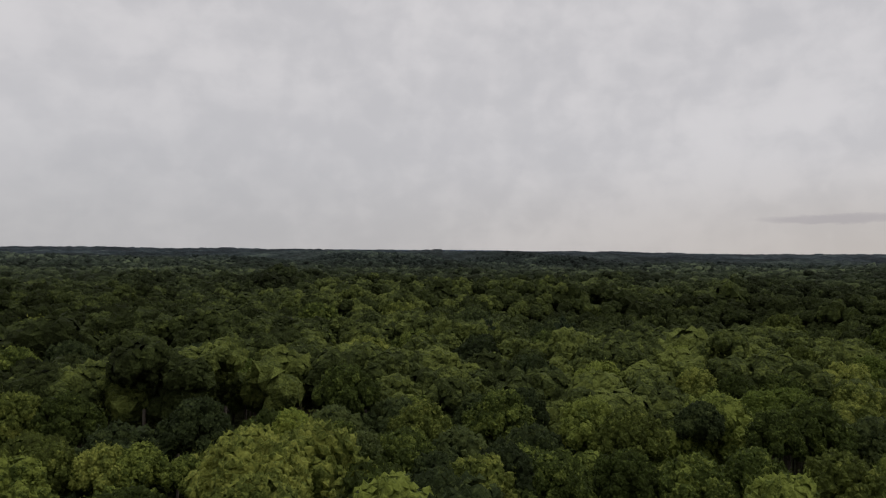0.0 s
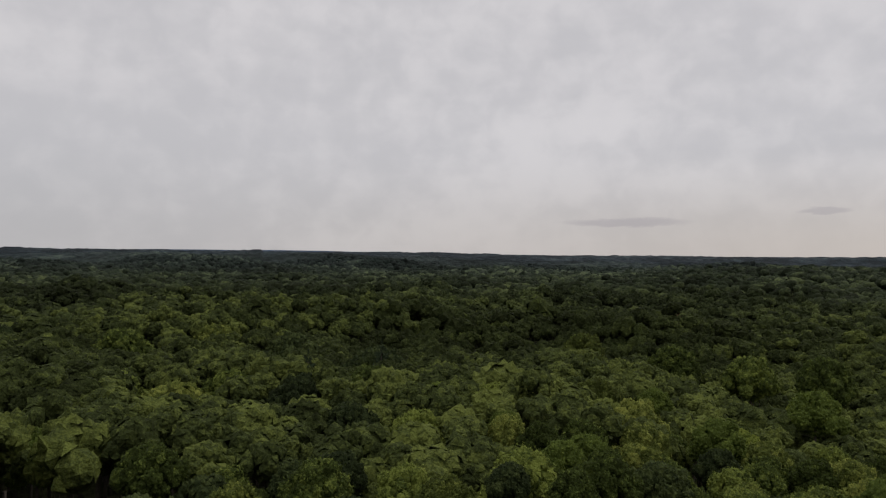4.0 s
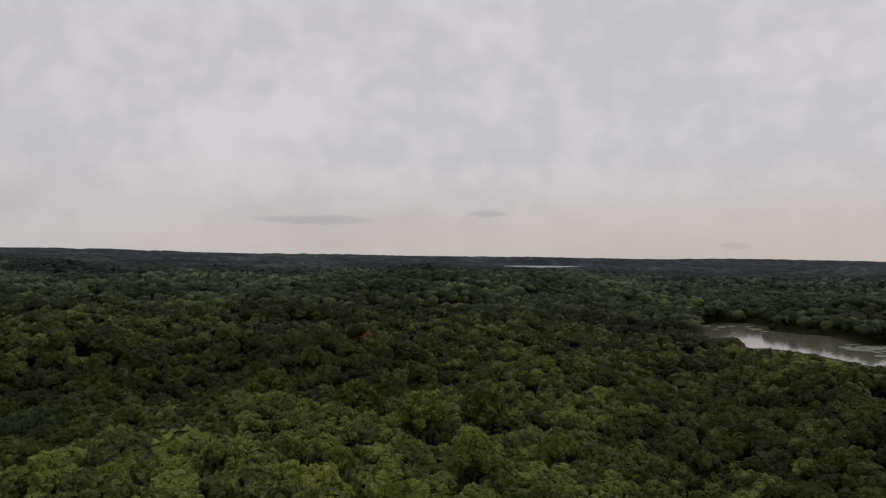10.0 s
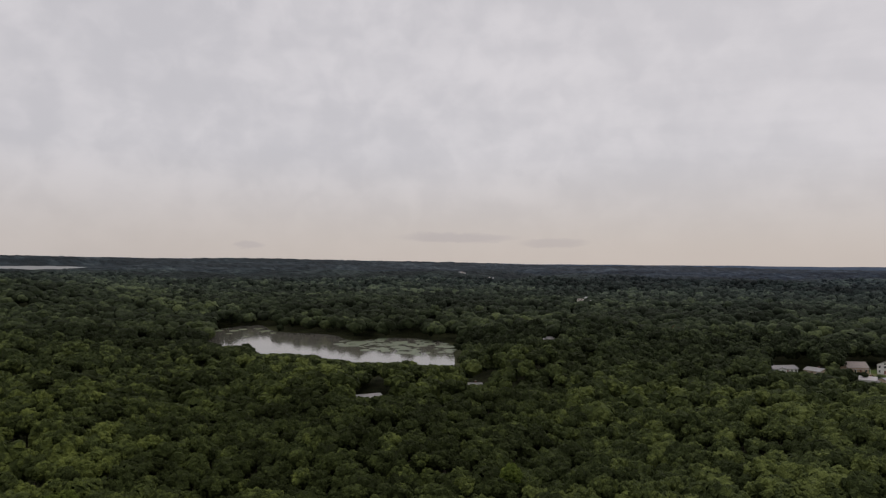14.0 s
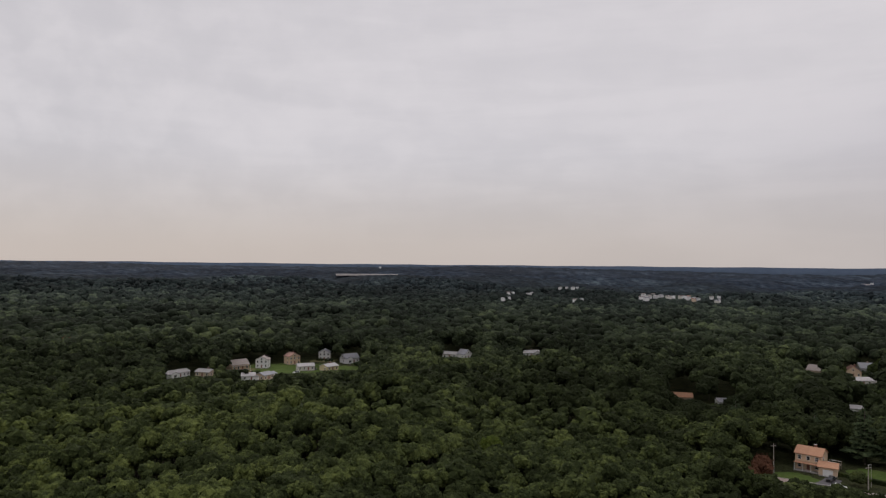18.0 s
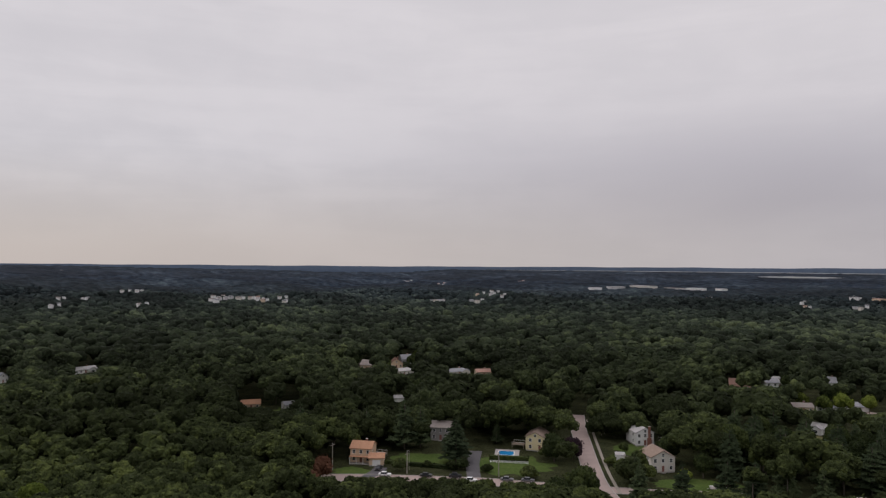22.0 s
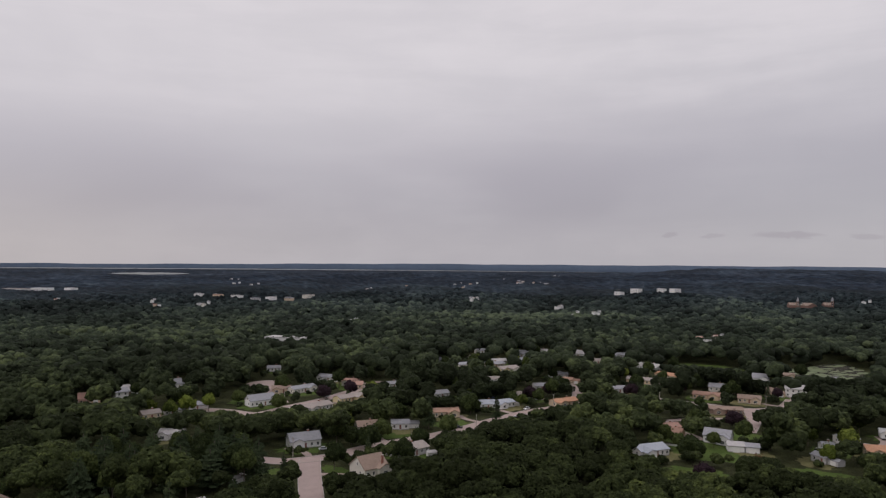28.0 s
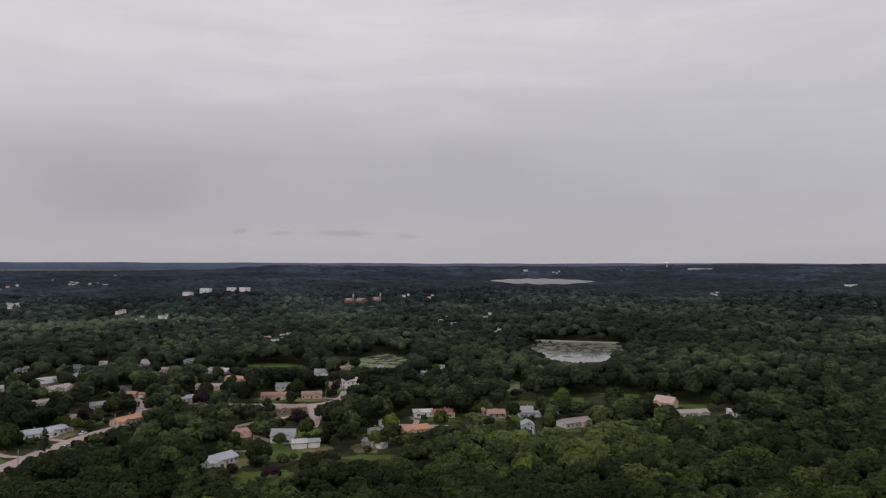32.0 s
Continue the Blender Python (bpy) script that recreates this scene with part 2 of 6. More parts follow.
M["rust"] = material("rust_leaves", (0.088, 0.042, 0.026), 0.8, 0.4, 0.6, 0.9, 2.5, second=(0.15, 0.072, 0.038), spec=0.04)
M["bright"] = material("young_leaves", (0.082, 0.112, 0.022), 0.75, 0.4, 0.9, 1.0, 4.0, second=(0.175, 0.205, 0.036), random_tint=0.2, spec=0.04, through_light=0.18, spread=0.16)
M["bark"] = material("bark", (0.09, 0.075, 0.06), 0.9, 0.4, 3.0, 0.5, 12)
M["soil"] = material("woodland_floor", (0.032, 0.036, 0.016), 0.95, 0.5, 0.16, 1.2, 1.2, second=(0.062, 0.066, 0.028), spec=0.05, spread=0.17)
M["grass"] = material("mown_grass", (0.058, 0.088, 0.022), 0.95, 0.4, 0.12, 0.3, 4, second=(0.098, 0.118, 0.036), spec=0.05)
M["asphalt"] = material("pale_worn_asphalt", (0.29, 0.225, 0.205), 0.9, 0.16, 0.25, 0.1, 10)
M["drive"] = material("dark_asphalt", (0.085, 0.08, 0.085), 0.9, 0.25, 0.3, 0.1, 10)
M["pavement"] = material("worn_pavement", (0.235, 0.205, 0.175), 0.9, 0.15, 0.5, 0.1, 10)
M["dry_grass"] = material("dry_grass", (0.125, 0.118, 0.055), 0.95, 0.35, 0.12, 0.3, 4, second=(0.19, 0.168, 0.09), spec=0.05)
M["concrete"] = material("concrete", (0.33, 0.305, 0.28), 0.9, 0.15, 0.5, 0.1, 10)


# ---- meshes and things ----
def mesh_from(name, verts, faces, mat, smooth=True, tint=None, aerial_haze=None):
    """A mesh from arrays: n x 3 places, m x k corner numbers (k = 3 or 4)."""
    verts, faces = np.asarray(verts, np.float32), np.asarray(faces, np.int32)
    me = bpy.data.meshes.new(name)
    m, k = faces.shape
    me.vertices.add(len(verts))
    me.vertices.foreach_set("co", verts.ravel())
    me.loops.add(m * k)
    me.loops.foreach_set("vertex_index", faces.ravel())
    me.polygons.add(m)
    me.polygons.foreach_set("loop_start", np.arange(0, m * k, k, dtype=np.int32))
    if tint is not None:
        at = me.attributes.new("tint", "FLOAT", "POINT")
        at.data.foreach_set("value", np.asarray(tint, np.float32))
    if aerial_haze is not None:
        at = me.attributes.new("aerial_haze", "FLOAT", "POINT")
        at.data.foreach_set("value", np.asarray(aerial_haze, np.float32))
    me.materials.append(mat)
    me.update(calc_edges=True)
    me.polygons.foreach_set("use_smooth", np.full(m, smooth, dtype=bool))
    return me


def part(name, bm, mat, parent, label=""):
    """Links a bmesh as one mesh object under a thing or a part."""
    me = bpy.data.meshes.new(name)
    bm.to_mesh(me)
    bm.free()
    me.materials.append(mat)
    ob = new(name, me)
    ob.parent = parent
    return tagged(ob, label)


def empty(name, m, label, category, group="", kind=""):
    ob = new(name)
    ob.empty_display_size = 0.5
    ob.matrix_world = m
    return tagged(ob, label, category, group, kind)


# ---- the lie of the land ----
FAR = 4700.0
HAZE_STRIP = (5, 8, 9, 8, 18, 34, 32, 24, 14, 8, 6, 5)        # how far the hazy last skyline stands over the last woods, same bearings
FAR_TOP = (128, 102, 91, 66, 58, 57, 66, 85, 90, 104, 108, 109)   # treetops at the skyline, every 30 degrees of bearing from +y
NEAR_GROUND = (7, 6, -1, 0, 0, 0, 0, 0, 0, 2, 6, 7)                # ground within 600 m, same bearings
# far waters: bearings from, to; distances from, to; level
FAR_WATER = [(44.2, 50.6, 1850, 3600, 43.5), (161.0, 222.0, 4330, 4840, 41.0), (182.4, 188.0, 2800, 3350, 36.0), (245.8, 254.2, 1820, 2560, 40.0)]


# near ponds: shore points and level
PONDS = [
    ([(424, 246), (540, 322), (613, 352), (662, 338), (600, 288), (590, 232), (549, 194), (580, 166), (559, 120), (500, 100), (426, 84), (368, 78), (386, 103), (396, 134), (428, 158), (424, 177), (437, 205), (443, 235)], -2.0),
    ([(-664, -251), (-782, -290), (-826, -212), (-750, -178), (-660, -167), (-596, -184), (-634, -223)], 0.05),
    ([(-540, -388), (-612, -392), (-576, -346), (-515, -322), (-508, -358)], 0.05),
]


def ring_value(table, bearing):
    u = (np.asarray(bearing, float) % 360) / 30
    i = np.floor(u).astype(int)
    f = u - i
    f = f * f * (3 - 2 * f)
    t = np.array(table, float)
    return t[i % 12] * (1 - f) + t[(i + 1) % 12] * f


def step(a, b, v):
    u = np.clip((np.asarray(v, float) - a) / (b - a), 0, 1)
    return u * u * (3 - 2 * u)


def bearing_of(x, y):
    return np.degrees(np.arctan2(x, y)) % 360


def ground_z(x, y):
    x, y = np.asarray(x, float), np.asarray(y, float)
    r, b = np.hypot(x, y), bearing_of(x, y)
    near, far = ring_value(NEAR_GROUND, b), ring_value(FAR_TOP, b) - 17 - ring_value(HAZE_STRIP, b)
    z = near + (far - near) * np.clip((r - 750) / (FAR - 750), 0, 1) ** 1.05
    # the wooded knoll to the north-east and the dip that holds the near pond
    z = z + 21 * np.exp(-(((x - 640) / 190) ** 2 + ((y - 690) / 200) ** 2))
    z = z - 4 * np.exp(-(((x - 250) / 110) ** 2 + ((y - 220) / 110) ** 2))
    # the wood north and east rolls in low swells
    mask = step(75, 150, r) * (1 - step(800, 1000, r)) * step(-0.05, 0.35, (0.8 * x + 0.6 * y) / (r + 1)) * (1 - np.exp(-(((x - 430) / 130) ** 2 + ((y + 170) / 150) ** 2)))
    z = z + mask * (3.0 * np.sin(x / 24 + 0.8 * np.sin(y / 37)) * np.sin(y / 21 + np.sin(x / 52)) + 3.0 * np.sin((x + y) / 41 + 1.2 * np.sin((x - y) / 63)))
    for shore, level in PONDS:
        away, within = np.full(np.shape(x), 1e9), np.zeros(np.shape(x), bool)
        for (ax, ay), (bx, by) in zip(shore, shore[1:] + shore[:1]):
            t = np.clip(((x - ax) * (bx - ax) + (y - ay) * (by - ay)) / ((bx - ax) ** 2 + (by - ay) ** 2), 0, 1)
            away = np.minimum(away, np.hypot(x - ax - t * (bx - ax), y - ay - t * (by - ay)))
            within ^= ((ay > y) != (by > y)) & (x < (bx - ax) * (y - ay) / (by - ay + 1e-9) + ax)
        away = np.where(within, 0, away)
        z = z + (np.minimum(z, level - 1.2) - z) * (1 - step(22, 60, away))
    swell = 5 * np.sin(x / 310 + 1.3) * np.sin(y / 270 + 0.4) + 7 * np.sin(x / 730 + y / 910)
    z = z + swell * step(900, 1700, r)
    # low ridges one behind the other
    z = z + (6 * np.sin(r / 155 + 2.2 * np.sin(b / 9.0) + 1.5 * np.sin(b / 3.7)) + 4 * np.sin(r / 71 + b / 2.3)) * step(950, 1500, r) * (1 - step(3600, 4500, r))
    for b0, b1, r0, r1, level in FAR_WATER:
        side = step(b0 - 6, b0 - 1, b) * (1 - step(b1 + 1, b1 + 6, b)) * (1 - step(r1 + 100, r1 + 500, r))
        z = z + (level - 19.6 - z) * side * step(0.55 * r0, 0.92 * r0, r)
        z = np.where(on_lake(b, r, (b0, b1, r0, r1, level), 40), np.minimum(z, level - 1.5), z)
    return z


def on_lake(b, r, spec, grow=0.0):
    """Whether a bearing and distance lie on a far lake, whose ends taper off unevenly."""
    b0, b1, r0, r1, level = spec
    u = np.clip(((b - b0) / (b1 - b0)) * 2 - 1, -1, 1)
    mid, half = (r0 + r1) / 2, (r1 - r0) / 2
    near_cut = half * (1 - np.abs(u) ** 3) * (0.9 + 0.1 * np.sin(b * 3.1)) + grow
    far_cut = half * (1 - np.abs(u) ** 2.2) * (0.86 + 0.14 * np.sin(b * 4.7 + 1)) + grow
    return (b > b0) & (b < b1) & (r > mid - near_cut) & (r < mid + far_cut)


def polar_sheet(r_list, bearings, lift):
    """Places and faces of a sheet over rings of distance and bearing."""
    rr, bb = np.meshgrid(r_list, np.radians(bearings), indexing="ij")
    x, y = rr * np.sin(bb), rr * np.cos(bb)
    z = lift(x, y)
    n, m = rr.shape
    i, j = np.meshgrid(np.arange(n - 1), np.arange(m), indexing="ij")
    j2 = (j + 1) % m
    faces = np.stack([i * m + j, (i + 1) * m + j, (i + 1) * m + j2, i * m + j2], -1).reshape(-1, 4)
    return np.stack([x, y, z], -1).reshape(-1, 3), faces[:, ::-1]


rings = np.concatenate([[0.005], np.arange(20, 900, 20), np.geomspace(900, 4980, 50)])
verts, faces = polar_sheet(rings, np.arange(0, 360, 1.5), lambda x, y: ground_z(x, y) - 0.02)
ground = tagged(new("ground", mesh_from("ground", verts, faces, M["soil"])), "dark woodland floor running out to the hills", "ground", kind="structure")

# ---- what must stay open to view from the flight path: place, half width, height above which it shows ----
SEEN = []
ROAD_RUNS = []


def eye_height(bearing):
    """How high the eye is when it looks along a bearing."""
    return np.interp((np.asarray(bearing) + 32) % 360, [32, 54, 66, 99, 139, 165, 198, 240, 274, 300], [38, 46, 52, 59, 67, 72, 78, 86.5, 94, 94])


def open_view(x, y, half, z):
    SEEN.append((x, y, half, z))


def allowed_top(x, y):
    """The highest treetop that hides nothing which is seen; low values mean no tree."""
    top = np.full(len(x), 1e3)
    for sx, sy, half, sz in SEEN:
        ex, ey = -3.0, -2.5
        far = math.hypot(sx - ex, sy - ey)
        ux, uy = (sx - ex) / far, (sy - ey) / far
        along = (x - ex) * ux + (y - ey) * uy
        off = np.abs((x - ex) * uy - (y - ey) * ux)
        ez = float(eye_height(bearing_of(sx, sy)))
        limit = ez + (sz - ez) * (along / far)
        top = np.where((along > 20) & (along < far) & (off < half + (2.6 if far < 360 else 2.2)), np.minimum(top, limit), top)
        top = np.where(np.hypot(x - sx, y - sy) < half + 2.5, -50, top)
    for shore, _ in PONDS:
        top = np.where(inside(x, y, shore), -50, top)
    for (ax, ay), (bx, by), half in ROAD_RUNS:
        t = np.clip(((x - ax) * (bx - ax) + (y - ay) * (by - ay)) / ((bx - ax) ** 2 + (by - ay) ** 2 + 1e-9), 0, 1)
        top = np.where(np.hypot(x - ax - t * (bx - ax), y - ay - t * (by - ay)) < half, -50, top)
    # the pine stand keeps other trees out
    top = np.where((np.abs(x + 42) < 36) & (np.abs(y + 300) < 34) & (y < -272), -50, top)
    return top


def room_beside(x, y, tops):
    """How far a crown may spread before it stands in the way of something seen."""
    room = np.full(len(x), 99.0)
    for sx, sy, half, sz in SEEN:
        ex, ey = -3.0, -2.5
        far = math.hypot(sx - ex, sy - ey)
        ux, uy = (sx - ex) / far, (sy - ey) / far
        along = (x - ex) * ux + (y - ey) * uy
        off = np.abs((x - ex) * uy - (y - ey) * ux)
        ez = float(eye_height(bearing_of(sx, sy)))
        block = (along > 20) & (along < far - 1) & (off < half + 13) & (tops > ez + (sz - ez) * (along / far))
        room = np.where(block, np.minimum(room, off - half + (0.3 if far < 340 else 1.8)), room)
        away = np.hypot(x - sx, y - sy)
        room = np.where(away < half + 14, np.minimum(room, away - half - (0.5 if far < 340 else -1.0)), room)
    return room


# ---- ponds ----
def outline(points, cuts=6):
    """A closed smooth line through a few shore points."""
    n, out = len(points), []
    for i in range(n):
        p0, p1, p2, p3 = (Vector(points[(i + k - 1) % n]) for k in range(4))
        for s in range(cuts):
            t = s / cuts
            out.append(0.5 * ((2 * p1) + (p2 - p0) * t + (2 * p0 - 5 * p1 + 4 * p2 - p3) * t * t + (3 * p1 - p0 - 3 * p2 + p3) * t ** 3))
    return out


def flat_shape(points, z):
    bm = bmesh.new()
    vs = [bm.verts.new((p[0], p[1], z)) for p in points]
    face = bm.faces.new(vs)
    bmesh.ops.recalc_face_normals(bm, faces=[face])
    if face.normal.z < 0:
        bmesh.ops.reverse_faces(bm, faces=[face])
    bmesh.ops.triangulate(bm, faces=bm.faces[:])
    return bm


def structure(name, bm, mat, label, category):
    me = bpy.data.meshes.new(name)
    bm.to_mesh(me)
    bm.free()
    me.materials.append(mat)
    return tagged(new(name, me), label, category, kind="structure")


M["water"] = material("pond_water", (0.105, 0.10, 0.082), 0.07, 0.2, 0.05, 0.015, 0.8, spec=1.0)
M["lake"] = material("ruffled_water", (0.05, 0.055, 0.05), 0.38, 0.2, 0.01, spec=0.6)
M["lily"] = material("lily_pads", (0.055, 0.075, 0.035), 0.6, 0.3, 0.2, spec=0.3, second=(0.10, 0.12, 0.06))
M["algae"] = material("duckweed", (0.10, 0.125, 0.06), 0.8, 0.25, 0.08, 0.1, 2)
for k, (shore, level) in enumerate(PONDS):
    structure("water", flat_shape(outline(shore), level), M["water"], "still grey pond mirroring the overcast sky", "pond")
    cx, cy = np.mean(shore, axis=0)
    for p in outline(shore, 4):
        if math.hypot(p.x, p.y) < math.hypot(cx, cy):
            # bushes and trees on the near bank reach up into the view of the water
            open_view(p.x * 1.08, p.y * 1.08, 6, level + (6.5, 8.0, 4.0)[min(k, 2)] + 3.6 * math.sin(p.x * 0.23))
        else:
            open_view(p.x * 0.88 + cx * 0.12, p.y * 0.88 + cy * 0.12, 6, level + 3.0 + 2.5 * math.sin(p.x * 0.31))
        open_view(p.x * 0.5 + cx * 0.5, p.y * 0.5 + cy * 0.5, 10, level)


def inside(px, py, shape):
    hit = np.zeros(len(px), bool)
    for (ax, ay), (bx, by) in zip(shape, shape[1:] + shape[:1]):
        cross = ((ay > py) != (by > py)) & (px < (bx - ax) * (py - ay) / (by - ay + 1e-9) + ax)
        hit ^= cross
    return hit


def lily_pads(shore, level, region, count, seed, mat, label):
    """Rafts of floating leaves: many thin ragged discs in one mesh."""
    r = np.random.default_rng(seed)
    cx, cy, ra, rb, turn = region
    a, q = r.uniform(0, 6.28, count), np.sqrt(r.uniform(0, 1, count))
    px, py = q * np.cos(a) * ra, q * np.sin(a) * rb
    c, s = math.cos(radians(turn)), math.sin(radians(turn))
    px, py = cx + px * c - py * s, cy + px * s + py * c
    line = [(p[0], p[1]) for p in outline(shore, 2)]
    ok = inside(px, py, line)
    vs, fs, n = [], [], 0
    for x0, y0 in zip(px[ok], py[ok]):
        size = r.uniform(1.2, 5.5)
        for j in range(7):
            e = size * r.uniform(0.6, 1.2)
            vs.append((x0 + e * 1.5 * math.cos(j * 0.8976), y0 + e * math.sin(j * 0.8976), level + 0.03 + 0.01 * r.random()))
        fs += [(n, n + j, n + j + 1) for j in range(1, 6)]
        n += 7
    tagged(new("lily_pads", mesh_from("lily_pads", vs, fs, mat, smooth=False)), label, "lily pads", kind="stuff")


lily_pads(PONDS[0][0], -2.0, (520, 140, 70, 40, 60), 150, 11, M["lily"], "rafts of dark lily pads floating on the pond")
lily_pads(PONDS[0][0], -2.0, (610, 300, 60, 50, 20), 22, 12, M["algae"], "thin pale weed floating on the pond")
lily_pads(PONDS[1][0], 0.05, (-750, -235, 75, 70, 0), 190, 13, M["lily"], "rafts of dark lily pads floating on the pond")
lily_pads(PONDS[2][0], 0.05, (-560, -360, 60, 40, 30), 150, 14, M["algae"], "pale green duckweed covering a small pond")

# far waters lie in their hollows
for b0, b1, r0, r1, level in FAR_WATER:
    n, near_shore, far_shore = 60, [], []
    for k in range(n + 1):
        b = b0 + (b1 - b0) * k / n
        u = abs(2 * k / n - 1)
        mid, half = (r0 + r1) / 2, (r1 - r0) / 2
        bb, q0 = radians(b), mid - half * (1 - u ** 3) * (0.9 + 0.1 * math.sin(b * 3.1)) - 6
        q1 = mid + half * (1 - u ** 2.2) * (0.86 + 0.14 * math.sin(b * 4.7 + 1)) + 6
        near_shore.append((q0 * math.sin(bb), q0 * math.cos(bb)))
        far_shore.append((q1 * math.sin(bb), q1 * math.cos(bb)))
    pts = near_shore + far_shore[::-1]
    structure("water", flat_shape(pts, level), M["lake"], "far pale lake between wooded shores", "lake")


# ---- roads, drives and lawns ----
ROAD_LINES = []


def ribbon(points, width, z, cuts=5):
    """A flat strip along a smooth line."""
    line = []
    for i in range(len(points) - 1):
        p0, p1, p2, p3 = (Vector(points[min(max(i + k - 1, 0), len(points) - 1)]) for k in range(4))
        for s in range(cuts):
            t = s / cuts
            line.append(0.5 * ((2 * p1) + (p2 - p0) * t + (2 * p0 - 5 * p1 + 4 * p2 - p3) * t * t + (3 * p1 - p0 - 3 * p2 + p3) * t ** 3))
    line.append(Vector(points[-1]))
    sides = []
    for i, p in enumerate(line):
        d = (line[min(i + 1, len(line) - 1)] - line[max(i - 1, 0)]).normalized()
        n = Vector((-d.y, d.x))
        sides.append((p + n * width / 2, p - n * width / 2))
    return line, sides


def slab(left, right, z0, z1):
    """A strip with thickness between two lines."""
    bm = bmesh.new()
    rows = [[bm.verts.new((p.x, p.y, z)) for p, z in ((a, z0), (a, z1), (b, z1), (b, z0))] for a, b in zip(left, right)]
    for r0, r1 in zip(rows, rows[1:]):
        for k in range(3):
            bm.faces.new((r0[k], r0[k + 1], r1[k + 1], r1[k]))
    bm.faces.new(rows[0])
    bm.faces.new(rows[-1][::-1])
    bmesh.ops.recalc_face_normals(bm, faces=bm.faces[:])
    return bm


def road(points, width, label, mat="asphalt", kerbs=True, see=True, lift=0.0):
    line, sides = ribbon(points, width, 0)
    structure("road", slab([a for a, _ in sides], [b for _, b in sides], -0.3, 0.05 + lift), M[mat], label, "road")
    if kerbs:
        for sign in (0, 1):
            outer = []
            for (a, b), p in zip(sides, line):
                e = (a, b)[sign]
                outer.append(e + (e - p).normalized() * 0.25)
            structure("kerb", slab([s[sign] for s in sides], outer, -0.2, 0.17), M["concrete"], "low pale kerb along the road", "kerb")
    for p, q in zip(line, line[1:]):
        ROAD_RUNS.append(((p.x, p.y), (q.x, q.y), width / 2 + (2.2 if kerbs else 0.8)))
    for k, p in enumerate(line):
        ROAD_LINES.append((p.x, p.y))
        if see and k % 2 == 0:
            open_view(p.x, p.y, width / 2 - 2.0, 0.8)
    return line, sides


road([(64.4, -362), (57.4, -330), (52.3, -311), (41.2, -270), (33.0, -245), (18.0, -215)], 6.8, "straight pale pinkish worn asphalt road between trees")
road([(128, -220), (114, -226), (93, -233), (72, -239), (53, -242), (36, -246)], 8.0, "pale asphalt side street before the lawns", lift=0.004)
road([(31, -247), (9, -252), (-7, -257), (-34, -258)], 6.5, "pale narrow street under the trees", lift=0.008)
road([(-70, -215), (-81, -246), (-91, -281), (-98, -303)], 9.0, "wide pale asphalt street mouth", lift=0.004)
road([(-70, -318), (-79, -310), (-89, -303), (-111, -303), (-126, -309), (-152, -314), (-180, -320), (-200, -328), (-223, -337), (-247, -344), (-274, -349), (-300, -369), (-322, -400)], 8.5, "curving pale residential street between houses")
road([(-70, -432), (-84, -420), (-98, -404), (-120, -416), (-145, -429), (-177, -453), (-205, -477)], 8.5, "pale street in front of low houses", lift=0.004)
road([(-120, -430), (-124, -486), (-127, -495)], 7.0, "short pale street", kerbs=False, see=False, lift=0.008)
structure("road", flat_shape([(-128 + 15 * math.cos(a * 0.314), -501 + 15 * math.sin(a * 0.314)) for a in range(20)], 0.07), M["asphalt"], "round pale turning place at the end of a street", "road")
open_view(-128, -501, 12, 0.3)
road([(-330, -360), (-345, -330), (-355, -314), (-365, -293), (-388, -285), (-420, -300)], 8.0, "pale street past low houses", lift=0.004)
road([(-366, -290), (-345, -270), (-318, -252)], 7.0, "pale street running down between trees", lift=0.008)
road([(-300, -290), (-322, -286), (-338, -276)], 5.0, "pale driveway", kerbs=False, lift=0.012)
road([(-345, -215), (-360, -181), (-374, -160), (-378, -138), (-370, -110)], 6.5, "pale street past bungalows")
road([(-490, -86), (-478, -76), (-462, -58), (-440, -48)], 6.0, "pale gravel drive beside a long low house", kerbs=False)
road([(89, -276), (84, -258), (78, -242)], 5.0, "dark fresh asphalt driveway between lawns", mat="drive", kerbs=False, lift=0.012)
road([(114, -240), (113, -234), (113, -227)], 5.0, "dark asphalt driveway of the orange house", mat="drive", kerbs=False, lift=0.012)
# the pavement beside the straight road, on its house side
walk_line, walk_sides = ribbon([(57.5, -352), (51.2, -330), (46.2, -311), (35.2, -270), (27.2, -245)], 1.1, 0)
structure("pavement", slab([a for a, _ in walk_sides], [b for _, b in walk_sides], -0.2, 0.15), M["pavement"], "pale concrete pavement along the straight road", "pavement")

LAWNS = []


def lawn(x, y, rx, ry, turn, mat="grass", label="mown green lawn", see=0.4):
    r = random.Random(len(LAWNS))
    c, s = math.cos(radians(turn)), math.sin(radians(turn))
    pts = []
    for k in range(32):
        a, w = k * 2 * math.pi / 32, r.uniform(0.76, 1.14)
        u, v = rx * math.cos(a) * w, ry * math.sin(a) * w
        pts.append((x + u * c - v * s, y + u * s + v * c))
    LAWNS.append((x, y))
    structure("lawn", flat_shape(pts, float(ground_z(x, y)) + 0.012 + 0.0006 * (len(LAWNS) % 40)), M[mat], label, "lawn")
    if see:
        for k in (-0.55, 0, 0.55):
            open_view(x + rx * k * c, y + rx * k * s, min(rx, ry) * 0.55, see)


lawn(102, -256, 14, 10, 10)
lawn(70, -262, 16, 14, 10)
lawn(122, -232, 8, 5, 10)
lawn(28, -304, 9, 11, 30)
lawn(5, -264, 16, 7, 20)
lawn(-152, -331, 10, 13, 20)
lawn(-103, -279, 5, 12, 20)
lawn(-72, -292, 10, 8, 0)
lawn(-186, -336, 12, 8, 0)
lawn(-268, -229, 24, 14, 130)
lawn(-236, -212, 14, 9, 130)
lawn(-465, -141, 22, 12, 100)
lawn(-441, -167, 14, 9, 100)
lawn(-498, -112, 26, 10, 100)
